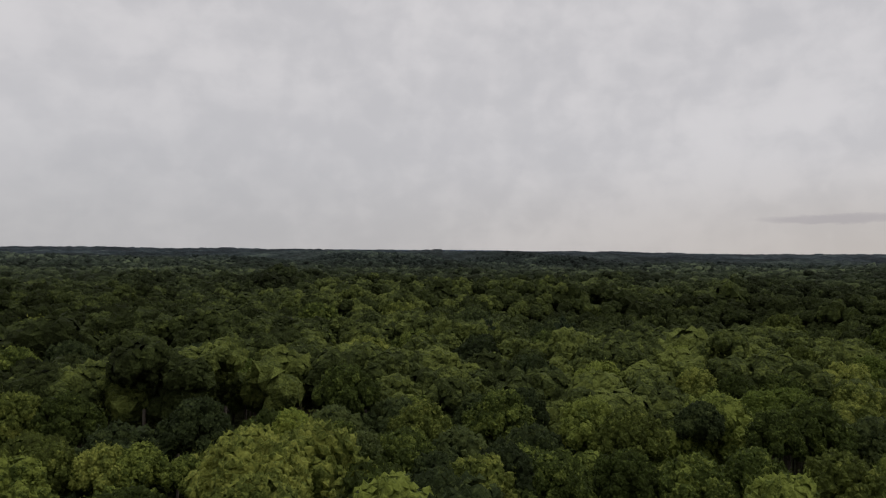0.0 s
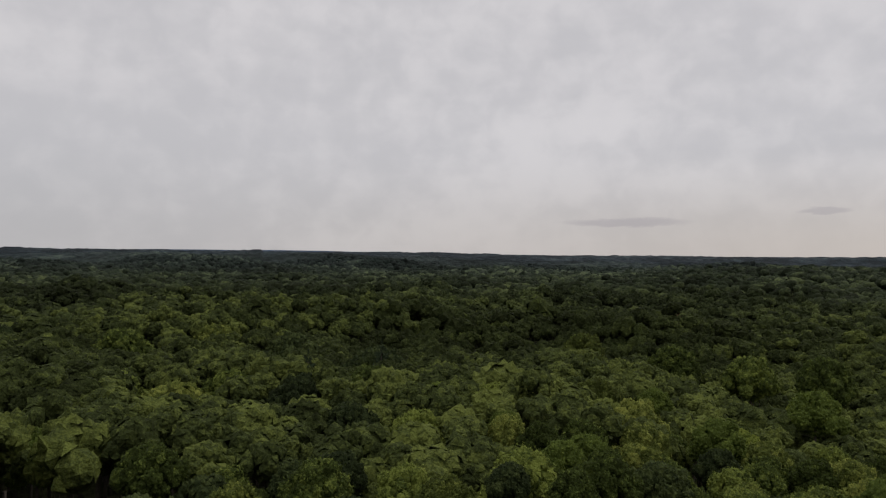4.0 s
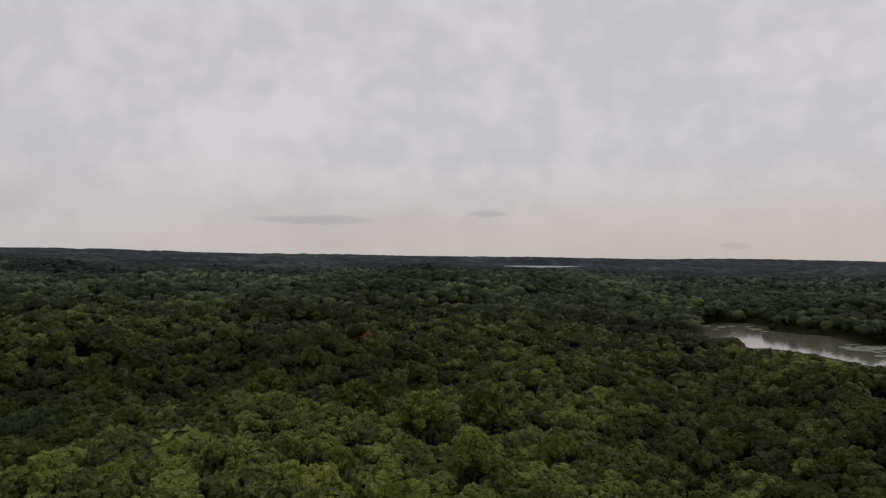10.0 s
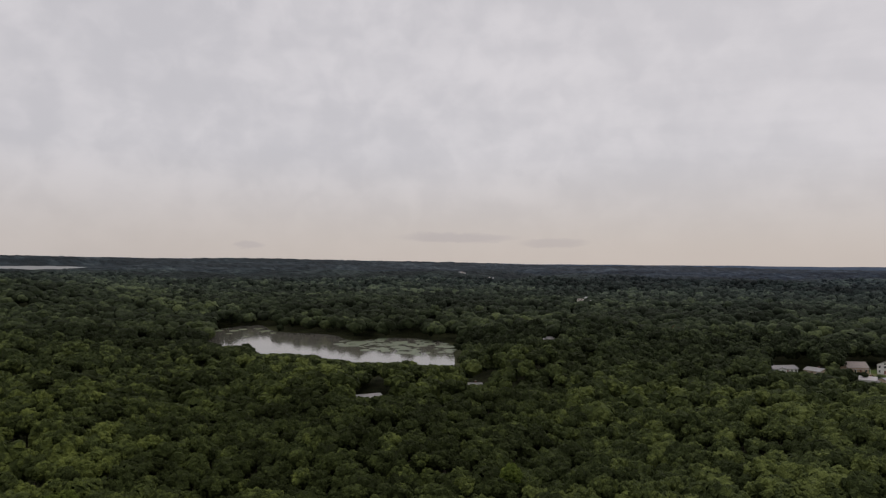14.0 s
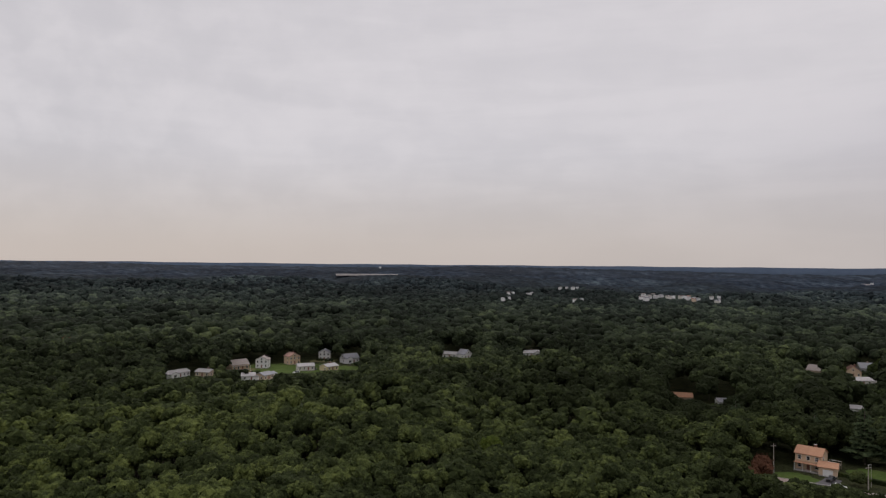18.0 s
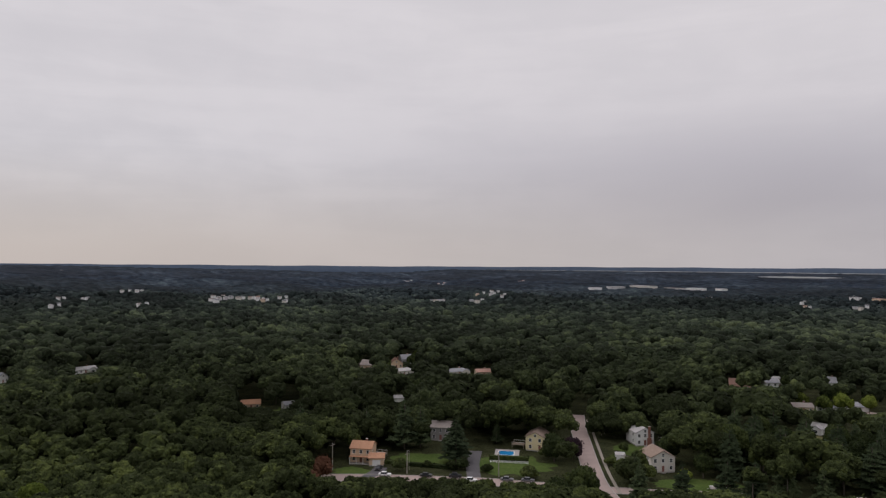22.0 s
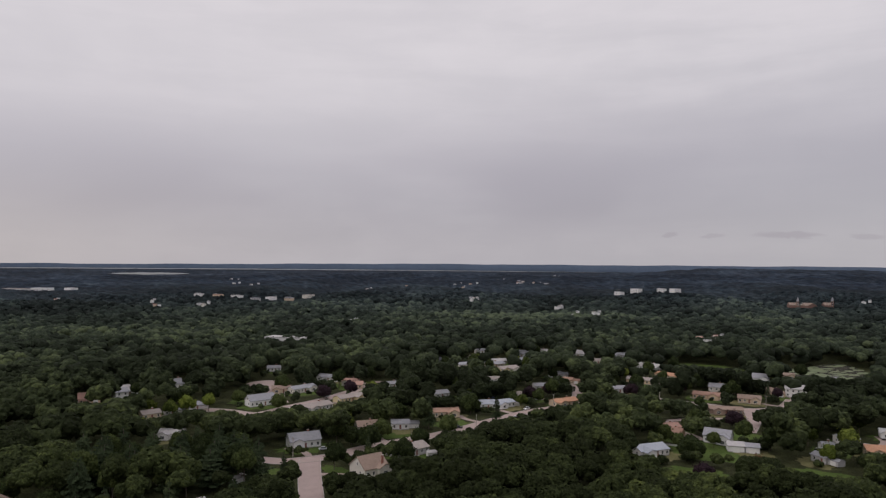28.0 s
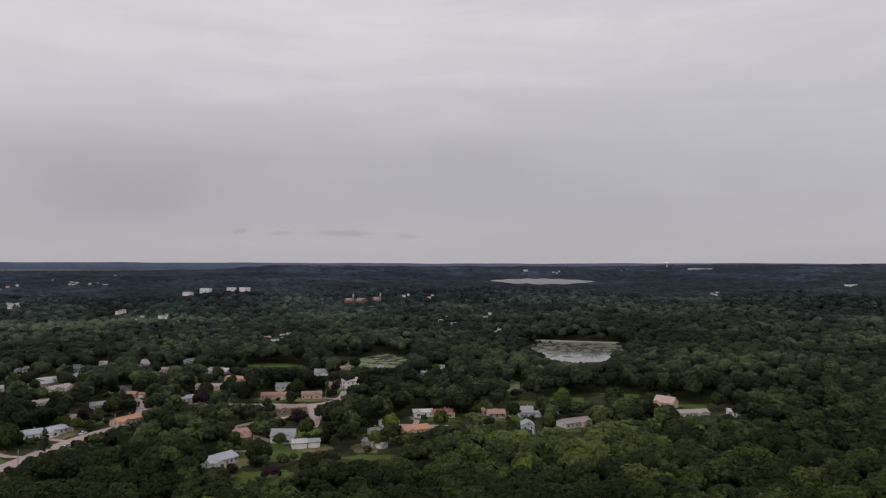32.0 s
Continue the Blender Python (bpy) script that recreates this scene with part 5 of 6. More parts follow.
tagged(new("distant_woodland", mesh_from("distant_woodland", v, f, M["canopy"], smooth=False, tint=tint, aerial_haze=haze_share(v[:, 0], v[:, 1]))), "dark wooded hills reaching to the horizon", "woodland", kind="stuff")


# the last skyline: a plain backdrop with distance haze painted in as blue
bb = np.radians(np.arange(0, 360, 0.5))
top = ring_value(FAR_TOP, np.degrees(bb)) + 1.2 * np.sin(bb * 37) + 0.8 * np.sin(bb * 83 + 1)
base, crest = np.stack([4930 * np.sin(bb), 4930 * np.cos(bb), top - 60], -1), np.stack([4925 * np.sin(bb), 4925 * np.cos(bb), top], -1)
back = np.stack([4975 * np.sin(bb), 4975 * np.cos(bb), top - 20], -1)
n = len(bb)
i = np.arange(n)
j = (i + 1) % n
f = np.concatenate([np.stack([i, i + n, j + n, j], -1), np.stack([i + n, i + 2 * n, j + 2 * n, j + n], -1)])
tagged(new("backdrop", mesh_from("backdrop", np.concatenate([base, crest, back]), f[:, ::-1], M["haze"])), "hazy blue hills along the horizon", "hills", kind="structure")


# ---- single trees that stand out ----
def pine_mesh(r, mat, whorls=13, arms=9):
    """A pine crown of height 1 and radius about 0.3: whorls of drooping, needle-clad branches round a thin stem."""
    vs, fs, n = [], [], 0
    for w in range(whorls):
        u = w / (whorls - 1)
        z, reach = 0.16 + 0.82 * u, 0.31 * (1 - u) ** 0.75 * (0.75 + 0.4 * r.random()) + 0.015
        for k in range(arms if u < 0.8 else 6):
            a = 2 * math.pi * k / arms + r.uniform(-0.3, 0.3) + w
            e = reach * r.uniform(0.75, 1.15)
            d, side = np.array([math.cos(a), math.sin(a), 0]), np.array([-math.sin(a), math.cos(a), 0])
            droop = r.uniform(-0.05, 0.03)
            for q0, q1, wide in ((0.1, 0.6, 0.3), (0.4, 0.85, 0.34), (0.65, 1.05, 0.22)):
                c0, c1 = d * e * q0 + (0, 0, z + droop * q0), d * e * q1 + (0, 0, z + droop * q1 + r.uniform(-0.012, 0.018))
                m = (c0 + c1) / 2
                vs += [c0, m + side * wide * e + (0, 0, r.uniform(-0.02, 0.0)), c1, m - side * wide * e + (0, 0, r.uniform(-0.02, 0.0)), m + (0, 0, 0.028)]
                fs += [(n, n + 1, n + 4), (n + 1, n + 2, n + 4), (n + 2, n + 3, n + 4), (n + 3, n, n + 4), (n, n + 2, n + 1), (n, n + 3, n + 2)]
                n += 5
    return mesh_from("crown", vs, fs, mat, smooth=False)


PINES = [pine_mesh(np.random.default_rng(500 + k), M["pine"]) for k in range(4)]


def pine(x, y, height, spread=1.0, label="tall dark green white pine with layered branches"):
    z = float(ground_z(x, y))
    t = empty("pine_tree", pose(x, y, z - 0.1, 0, 0, (x * 13 + y * 7) % 360), label, "pine tree", group="pines among the houses")
    tk = new("trunk", trunk_me)
    tk.parent, tk.scale = t, (height / 18, height / 18, height * 0.9)
    cr = new("crown", PINES[int(abs(x + y)) % 4])
    cr.parent, cr.scale = t, (height * spread, height * spread, height)
    return t


pine(117, -267, 21, 1.05)
pine(112, -272, 18, 0.9)
pine(91, -258, 17.5, 1.25, "broad round-topped dark green conifer on a lawn")
pine(85, -291, 9, 1.0)
pine(147, -262, 19, 0.9)
pine(155, -248, 20, 0.9)
pine(132, -262, 17, 0.9)
pine(36, -347, 18, 0.8)
pine(20, -236, 14, 1.0)
pine(-56, -258, 11, 1.0)
pine(-37, -285, 12, 1.0)
pine(-14, -245, 16, 1.0)
pine(-23, -250, 17, 1.0)
pine(-33, -244, 16, 1.0)
pine(-6, -242, 17, 1.0)
pine(7, -233, 16, 1.0)
pine(24, -258, 11, 1.25)
for k in range(44):
    stand = random.Random(900 + k)
    px, py = -9 - 8.6 * (k % 8) + stand.uniform(-2.5, 2.5), -276 - 9.0 * (k // 8) + stand.uniform(-2.5, 2.5)
    if k % 5 in (0, 2, 3):
        pine(px, py, stand.uniform(15, 20), stand.uniform(0.85, 1.1), "dark green pine in a dense stand by the street")
    else:
        oak(px, py, stand.uniform(12, 17), stand.uniform(4.6, 6.4), "d")
pine(-78, -272, 13, 0.7)
pine(-70, -283, 10, 0.7)
pine(-125, -302, 8, 0.8)
pine(-212, -330, 14, 0.8)
pine(-170, -330, 17, 0.8)
pine(-426, -292, 14, 0.6)
pine(-396, -300, 13, 0.6)
pine(230, -250, 19, 0.9)
pine(250, -230, 18, 0.9)
pine(25, 150, 19, 0.8)
pine(8, 126, 19, 0.75, "blue-green conifer standing in the oak wood")


ROUND = {m: [mesh_from("crown", v, f, M[m], smooth=False) for v, f in (crown_mesh(np.random.default_rng(600 + k), 9, 130, 0.16, 150, 0.06, ICO1, -0.4, 0.6) for k in range(3))] for m in ("maroon", "rust", "leaf_dark", "leaf", "bright")}


def round_tree(x, y, height, radius, mat, label, group="garden trees"):
    z = float(ground_z(x, y))
    t = whole_tree("garden_tree", ROUND[mat][int(abs(x * 2 + y)) % 3], label, "tree", (x, y, z), height, radius, (x * 31 + y * 17) % 360)
    return tagged(t, group=group)


for gx, gy, gh, gr in ((50, -279, 9, 4.6), (-167, -440, 9, 5.0), (-146, -431, 9, 5.0), (-320, -263, 9, 5.5), (-283, -379, 9, 5.0), (-264, -373, 9, 5.0), (-369, -347, 9, 5.0),
                       (-226, -199, 9, 4.8), (-335, -357, 8, 5.0), (449, -168, 8, 3.5), (-405, -300, 9, 3.5)):
    round_tree(gx, gy, gh, gr, "maroon", "round dark maroon-leaved garden tree")
for gx, gy, gh, gr in ((120, -198, 10, 5.5), (131, -213, 9, 4.5), (127, -220, 8, 4.0), (-255, -196, 9, 5.0), (186, 284, 18, 5.0), (560, -62, 18, 6)):
    round_tree(gx, gy, gh, gr, "rust", "tree turning rust red among green ones", group="rust-coloured trees")
for gx, gy, gh, gr in ((37, -231, 12, 5.2), (43, -219, 11, 4.6), (-56, -238, 12, 5.0), (-40, -234, 11, 5.0), (56, -273, 11, 5.5), (85, -250, 4, 2.6), (62, -290, 7, 3.2), (40, -322, 5, 2.5), (33, -299, 4, 2.0), (-128, -308, 11, 6.0), (-140, -322, 10, 5.0), (-122, -316, 9, 4.5), (-160, -345, 12, 5),
                       (-172, -312, 11, 5), (-208, -352, 12, 6), (-130, -470, 11, 6), (-112, -412, 9, 5), (-95, -440, 8, 4.5), (-245, -366, 9, 4.5), (-255, -395, 10, 5), (-300, -385, 10, 5), (-232, -385, 11, 6),
                       (-345, -390, 11, 6), (-360, -410, 11, 6), (-398, -360, 11, 6), (-300, -270, 10, 5), (-262, -256, 9, 5), (-250, -228, 11, 6), (-350, -250, 11, 6), (-340, -235, 11, 6), (-420, -230, 12, 6),
                       (-415, -200, 12, 6), (-430, -140, 12, 6), (-455, -115, 13, 7), (-410, -105, 12, 6), (-190, -372, 10, 5), (-150, -300, 9, 4.5), (-98, -328, 5, 2.8), (-118, -338, 10, 5), (15, -292, 10, 4.5), (2, -274, 9, 4)):
    round_tree(gx, gy, gh, gr, "leaf_dark", "dark green broadleaf tree in a garden")
for gx, gy, gh, gr in ((-62, -420, 11, 4.5), (-75, -425, 10, 4), (-300, -196, 9, 4), (8, -268, 4, 2.6), (-447, -147, 11, 6)):
    round_tree(gx, gy, gh, gr, "bright", "bright yellow-green broadleaf tree by the houses")

# one or two trees beside and behind each house of the neighbourhood
plots = random.Random(31)
for hx, hy, hl, hd in HOUSES[7:]:
    if hy > 0 or hx > 380:
        continue
    away = math.hypot(hx, hy)
    ux, uy = hx / away, hy / away
    for side in (-1, 1):
        if plots.random() < 0.22:
            continue
        back, across, size = plots.uniform(-2, 12), side * (hl / 2 + plots.uniform(4.5, 9.0)), plots.uniform(0.75, 1.2)
        gx, gy = hx + ux * back - uy * across, hy + uy * back + ux * across
        clear = min(math.hypot(gx - ox, gy - oy) - ol / 2 for ox, oy, ol, _ in HOUSES)
        runs = min(math.hypot(gx - px, gy - py) for px, py in ROAD_LINES)
        if clear > 2.5 and runs > 5:
            round_tree(gx, gy, 10.5 * size, 4.3 * size, plots.choice(["leaf_dark", "leaf_dark", "leaf_dark", "leaf"]), "dark green broadleaf tree in a garden")

# ---- pool garden ----
M["pool"] = material("pool_water", (0.02, 0.22, 0.50), 0.05, 0.12, 0.4, spec=0.5)
M["patio"] = material("patio_slabs", (0.36, 0.33, 0.31), 0.85, 0.12, 0.7, 0.1, 8)
pool = empty("swimming_pool", pose(76.6, -277.5, 0.02, 0, 0, -166), "rectangular blue swimming pool with a pale patio behind a hedge", "swimming pool")
part("patio", boxed((-4.6, 5.2, -4.2, -3.1, -0.1, 0.14), (-4.6, 5.2, 3.1, 5.6, -0.1, 0.14), (-4.6, -3.1, -3.1, 3.1, -0.1, 0.14), (3.1, 5.2, -3.1, 3.1, -0.1, 0.14)), M["patio"], pool)
part("water", boxed((-3.08, 3.08, -3.08, 3.08, -0.1, 0.1)), M["pool"], pool, "clear blue pool water")
part("coping", boxed((-3.3, 3.3, -3.3, -3.0, 0.14, 0.2), (-3.3, 3.3, 3.0, 3.3, 0.14, 0.2), (-3.3, -3.0, -3.0, 3.0, 0.14, 0.2), (3.0, 3.3, -3.0, 3.0, 0.14, 0.2)), M["trim"], pool)


def hedge(x, y, length, depth, height, heading, label):
    """A clipped hedge: leaf clumps heaped along a line."""
    r = np.random.default_rng(int(abs(x * 10 + y)))
    n = int(length * depth * 2.2)
    v, f, t = scatter([ICO0], r.uniform(-length / 2, length / 2, n), r.uniform(-depth / 2, depth / 2, n), r.uniform(0.1, height - 0.35, n), r.uniform(0.45, 0.75, n), r.uniform(0.35, 0.55, n), r.uniform(-0.4, 0.1, n), r)
    v2, f2 = box_mesh(-length / 2, length / 2, -depth / 2, depth / 2, 0, height - 0.3)
    me = mesh_from("hedge", np.concatenate([v, v2]), np.concatenate([f, f2 + len(v)]), M["leaf_dark"], smooth=False)
    ob = new("hedge", me)
    ob.matrix_world = pose(x, y, float(ground_z(x, y)), 0, 0, heading)
    tagged(ob, label, "hedge")


def box_mesh(x0, x1, y0, y1, z0, z1):
    v = np.array([(x, y, z) for x in (x0, x1) for y in (y0, y1) for z in (z0, z1)], float)
    f = np.array([(0, 1, 3), (0, 3, 2), (4, 6, 7), (4, 7, 5), (0, 4, 5), (0, 5, 1), (2, 3, 7), (2, 7, 6), (0, 2, 6), (0, 6, 4), (1, 5, 7), (1, 7, 3)])
    return v, f


hedge(72.5, -267.5, 15, 2.0, 2.2, -166, "long clipped dark green hedge before the pool")
hedge(98, -247.5, 22, 1.8, 1.6, 8, "low dark green hedge along a lawn")
hedge(113, -246, 6, 1.6, 1.4, 10, "low shrubs before the orange house")
hedge(34.5, -282, 1.6, 14, 1.4, 14, "low shrubs along the pavement")
hedge(-97, -317.5, 9, 1.6, 1.4, 0, "low shrubs before a white house")


def fence(x, y, length, heading, label, height=1.0, spacing=2.4):
    top = empty("fence", pose(x, y, float(ground_z(x, y)), 0, 0, heading), label, "fence")
    n = int(length / spacing) + 1
    for k in range(n):
        px = -length / 2 + length * k / (n - 1)
        part("post", boxed((px - 0.06, px + 0.06, -0.06, 0.06, -0.1, height + 0.08)), M["trim"], top)
    for z in (0.35, 0.65, 0.95):
        part("rail", boxed((-length / 2, length / 2, -0.03, 0.03, z * height - 0.07, z * height + 0.07)), M["trim"], top)


fence(71.5, -264.2, 14.5, -166, "low white rail fence in front of the hedge")
fence(62, -285, 8, -80, "white rail fence beside the yellow house")
fence(-147, -336, 9, 110, "white rail fence round a back garden")
fence(-262, -246, 12, 130, "white rail fence beside a lawn")


def deck(x, y, heading, w, d, label):
    top = empty("deck", pose(x, y, 0, 0, 0, heading), label, "deck")
    part("floor", boxed((-w / 2, w / 2, -d / 2, d / 2, 1.5, 1.65)), M["deck_wood"], top)
    for sx in (-1, 1):
        for sy in (-1, 1):
            part("post", boxed((sx * w / 2 - 0.08 * sx - 0.08, sx * w / 2 - 0.08 * sx + 0.08, sy * d / 2 - 0.08 * sy - 0.08, sy * d / 2 - 0.08 * sy + 0.08, -0.1, 2.7)), M["deck_wood"], top)
    for sy in (-1, 1):
        part("rail", boxed((-w / 2, w / 2, sy * d / 2 - 0.05, sy * d / 2 + 0.05, 2.55, 2.65)), M["trim"], top)


M["deck_wood"] = material("weathered_wood", (0.25, 0.20, 0.16), 0.85, 0.3, 1.5, 0.3, 10)
deck(74.5, -288.5, -176, 5, 4, "raised wooden deck beside the yellow house")
deck(18.5, -318.5, -150, 4.5, 4, "wooden deck behind the white house")
deck(120, -252, 13, 4, 3, "small deck behind the orange house")

# ---- vehicles ----
PAINT = dict(black=(0.02, 0.02, 0.022), white=(0.70, 0.70, 0.70), silver=(0.42, 0.43, 0.45), blue=(0.06, 0.09, 0.18), red=(0.25, 0.04, 0.04), grey=(0.15, 0.15, 0.16))
for key, c in PAINT.items():
    M["car_" + key] = material("car_paint_" + key, c, 0.3, 0.05, 1.0, spec=0.5)
M["tyre"] = material("tyre_rubber", (0.02, 0.02, 0.02), 0.9, 0.2, 4.0)
M["rim"] = material("wheel_rim", (0.5, 0.5, 0.52), 0.35, 0.05, 1.0, metal=0.8)
M["lamp_glass"] = material("lamp_glass", (0.55, 0.5, 0.45), 0.2, 0.1, 2.0)
CARS = {}


def car_base(paint, tall):
    top = empty("car", Matrix.Identity(4), f"{paint} {'pickup-sized van' if tall else 'saloon car'} parked by the road", "car", group="parked cars")
    h = 0.35 if tall else 0.0
    bm = boxed((-2.25, 2.25, -0.88, 0.88, 0.32, 0.95 + h * 0.6))
    bmesh.ops.bevel(bm, geom=bm.edges[:], offset=0.12, segments=2, affect="EDGES")
    part("body", bm, M["car_" + paint], top)
    bm = boxed((-1.45, 0.95, -0.8, 0.8, 0.9 + h * 0.6, 1.48 + h))
    for v in bm.verts:
        if v.co.z > 1.2 + h * 0.5:
            v.co.x = v.co.x * 0.72 - 0.1
            v.co.y *= 0.82
    part("cabin", bm, M["glass"], top, "dark tinted windows")
    part("roof", boxed((-1.13, 0.6, -0.64, 0.64, 1.47 + h, 1.53 + h)), M["car_" + paint], top)
    for sx in (-1.4, 1.4):
        for sy in (-1, 1):
            bm = bmesh.new()
            bmesh.ops.create_cone(bm, segments=14, radius1=0.33, radius2=0.33, depth=0.22, cap_ends=True, matrix=Matrix.Translation((sx, sy * 0.82, 0.33)) @ Matrix.Rotation(radians(90), 4, "X"))
            wheel = part("wheel", bm, M["tyre"], top)
            bm = bmesh.new()
            bmesh.ops.create_cone(bm, segments=10, radius1=0.2, radius2=0.18, depth=0.03, cap_ends=True, matrix=Matrix.Translation((sx, sy * 0.94, 0.33)) @ Matrix.Rotation(radians(90), 4, "X"))
            part("rim", bm, M["rim"], wheel)
    for sy in (-0.6, 0.6):
        part("headlight", boxed((2.2, 2.28, sy - 0.17, sy + 0.17, 0.62, 0.76)), M["lamp_glass"], top)
        part("tail_light", boxed((-2.28, -2.2, sy - 0.17, sy + 0.17, 0.66, 0.8)), M["door"], top)
    return top


def car(x, y, heading, paint, tall=False, z=0.05):
    m = pose(x, y, z + float(ground_z(x, y)), 0, 0, heading)
    if (paint, tall) not in CARS:
        CARS[paint, tall] = car_base(paint, tall)
        CARS[paint, tall].matrix_basis = m
    else:
        copy_thing(CARS[paint, tall], m)


car(94, -236, -165, "black")
car(84, -239, -165, "black", True)
car(77.5, -237, -168, "white")
car(66, -243, -170, "grey")
car(59, -245, -172, "grey")
car(108, -231, -164, "white")
car(113.5, -237, 100, "black")
car(-37, -260, 20, "black", True)
car(-65, -288, 10, "white", True)
car(-108, -314.5, 170, "silver")
car(-244, -388, 150, "blue")
car(-225, -331, 155, "silver")
car(-395, -164, 110, "red")
car(-160, -317, 170, "silver")
car(-185, -325, 160, "black")
car(-120, -410, 30, "white")
car(-150, -436, 35, "silver")
car(-352, -311, 60, "white")
car(-366, -283, 60, "blue")
car(-362, -172, 70, "grey")
car(-300, -252, 130, "white")
car(-245, -349, 20, "white")
car(412, -175, 90, "white")
car(420, -190, 80, "grey")
car(-270, -356, 170, "red")


def boat(x, y, heading):
    top = empty("boat", pose(x, y, 0, 0, 0, heading), "white motor boat on a trailer under the trees", "boat")
    bm = boxed((-2.8, 2.8, -1.05, 1.05, 0.8, 1.7))
    for v in bm.verts:
        if v.co.x > 0:
            v.co.y *= 0.25
        if v.co.z < 1:
            v.co.y *= 0.6
            v.co.x *= 0.85
    part("hull", bm, M["trim"], top)
    part("windscreen", boxed((-0.2, 0.4, -0.6, 0.6, 1.7, 2.1)), M["glass"], top)
    part("trailer", boxed((-2.4, 3.6, -0.08, 0.08, 0.62, 0.8), (-1.0, -0.8, -1.0, 1.0, 0.55, 0.75)), M["rim"], top)
    for sy in (-1, 1):
        bm = bmesh.new()
        bmesh.ops.create_cone(bm, segments=12, radius1=0.32, radius2=0.32, depth=0.2, cap_ends=True, matrix=Matrix.Translation((-0.9, sy * 1.0, 0.32)) @ Matrix.Rotation(radians(90), 4, "X"))
        part("wheel", bm, M["tyre"], top)


boat(-3, -260.5, 15)
boat(-62, -283, 30)

# ---- poles along the streets ----
M["pole_wood"] = material("grey_pole_wood", (0.30, 0.27, 0.24), 0.9, 0.2, 2.0, 0.3, 10)


def utility_pole(x, y, height, heading):
    z = float(ground_z(x, y))
    top = empty("utility_pole", pose(x, y, z - 0.1, 0, 0, heading), "tall weathered wooden utility pole with a crossarm", "utility pole", group="utility poles")
    bm = bmesh.new()
    bmesh.ops.create_cone(bm, segments=9, radius1=0.2, radius2=0.13, depth=height, cap_ends=True, matrix=Matrix.Translation((0, 0, height / 2)))
    part("pole", bm, M["pole_wood"], top)
    arm = part("crossarm", boxed((-1.2, 1.2, -0.2, -0.08, height - 0.9, height - 0.72)), M["pole_wood"], top)
    for k in (-1.05, -0.4, 0.4, 1.05):
        part("insulator", boxed((k - 0.05, k + 0.05, -0.19, -0.09, height - 0.72, height - 0.54)), M["glass"], arm)


for px, py, ph, pd in ((129, -230, 10, 80), (70, -246, 9, 80), (102, -237, 8, 80), (52, -331, 10, 20), (45, -327, 9, 20), (-92, -309, 9, 90), (-190, -315, 9, 70), (-258, -340, 10, 70),
                       (-345, -342, 10, 30), (-372, -283, 10, 60), (-118, -420, 9, 60), (-300, -375, 9, 60), (-368, -190, 9, 20), (28, -262, 9, 20)):
    utility_pole(px, py, ph, pd)


def lamp_post(x, y, heading, height=7.5):
    top = empty("street_lamp", pose(x, y, 0, 0, 0, heading), "thin pale street lamp with a short arm", "street lamp", group="street lamps")
    bm = bmesh.new()
    bmesh.ops.create_cone(bm, segments=8, radius1=0.1, radius2=0.06, depth=height, cap_ends=True, matrix=Matrix.Translation((0, 0, height / 2)))
    part("post", bm, M["concrete"], top)
    part("arm", boxed((0, 1.5, -0.04, 0.04, height - 0.1, height)), M["concrete"], top)
    part("lamp_head", boxed((1.3, 1.9, -0.12, 0.12, height - 0.16, height - 0.02)), M["rim"], top)


lamp_post(46, -324, 160)
lamp_post(103, -241, 90)
lamp_post(-150, -309, 90)

# ---- sheds and the dam ----
for sx, sy, sh, sw in ((-63, -283, 20, 4), (-45, -262, 10, 4), (-148, -283, 165, 4.5), (33, -287, 14, 3.5), (-265, -262, 120, 4), (-312, -208, 140, 4), (-340, -170, 120, 4), (-246, -362, 150, 4)):
    shed = empty("shed", pose(sx, sy, 0, 0, 0, sh), "small white garden shed with a pale roof", "shed", group="garden sheds")
    part("wall", gable_body(sw / 2, 1.5, 0, 2.1, 0.8), M["wall_white"], shed)
    part("roof", gable_roof(sw / 2, 1.5, 2.1, 0.8, over=0.2, thick=0.1), M["roof_greylight"], shed)
    part("door", boxed((-0.6, 0.6, -1.54, -1.48, 0.05, 1.9)), M["trim"], shed)
dam_line, dam_sides = ribbon([(-806, -300), (-818, -255), (-832, -205)], 6, 0)
structure("embankment", slab([a for a, _ in dam_sides], [b for _, b in dam_sides], -1.5, 1.1), M["concrete"], "long pale embankment road across the pond's far end", "embankment")


# ---- buildings far off, over the treetops ----
def treetop_z(bearing, r):
    x, y = r * math.sin(radians(bearing)), r * math.cos(radians(bearing))
    return x, y, float(ground_z(x, y)) + (17.0 if r > 1000 else 14.0)


def far_house(bearing, r, length, depth, height, wall, roof, label, category="house", name="far_house", pitched=True, rows=1):
    x, y, z = treetop_z(bearing, r)
    top = empty(name, pose(x, y, z - 3.0 - 0.25 * height, 0, 0, -bearing + (r * 7 % 130) - 65), label, category, group="far buildings")
    hx, hy = length / 2, depth / 2
    eave = 0.85 * height + 3.0
    if pitched:
        part("wall", gable_body(hx, hy, 0, eave, hy * 0.5), M["wall_" + wall], top)
        part("roof", gable_roof(hx, hy, eave, hy * 0.5), M["roof_" + roof], top)
    else:
        part("wall", boxed((-hx, hx, -hy, hy, 0, eave)), M["wall_" + wall], top)
        part("roof", boxed((-hx - 0.3, hx + 0.3, -hy - 0.3, hy + 0.3, eave + 0.004, eave + 0.6)), M["roof_" + roof], top)
    n = max(2, int(length / (4 if length < 30 else 6)))
    for row in range(rows):
        for k in range(n):
            window(top, -hx + length * (k + 0.5) / n, -hy, 4.6 + 3.3 * row, 1.1, 1.3, 0)
    return top


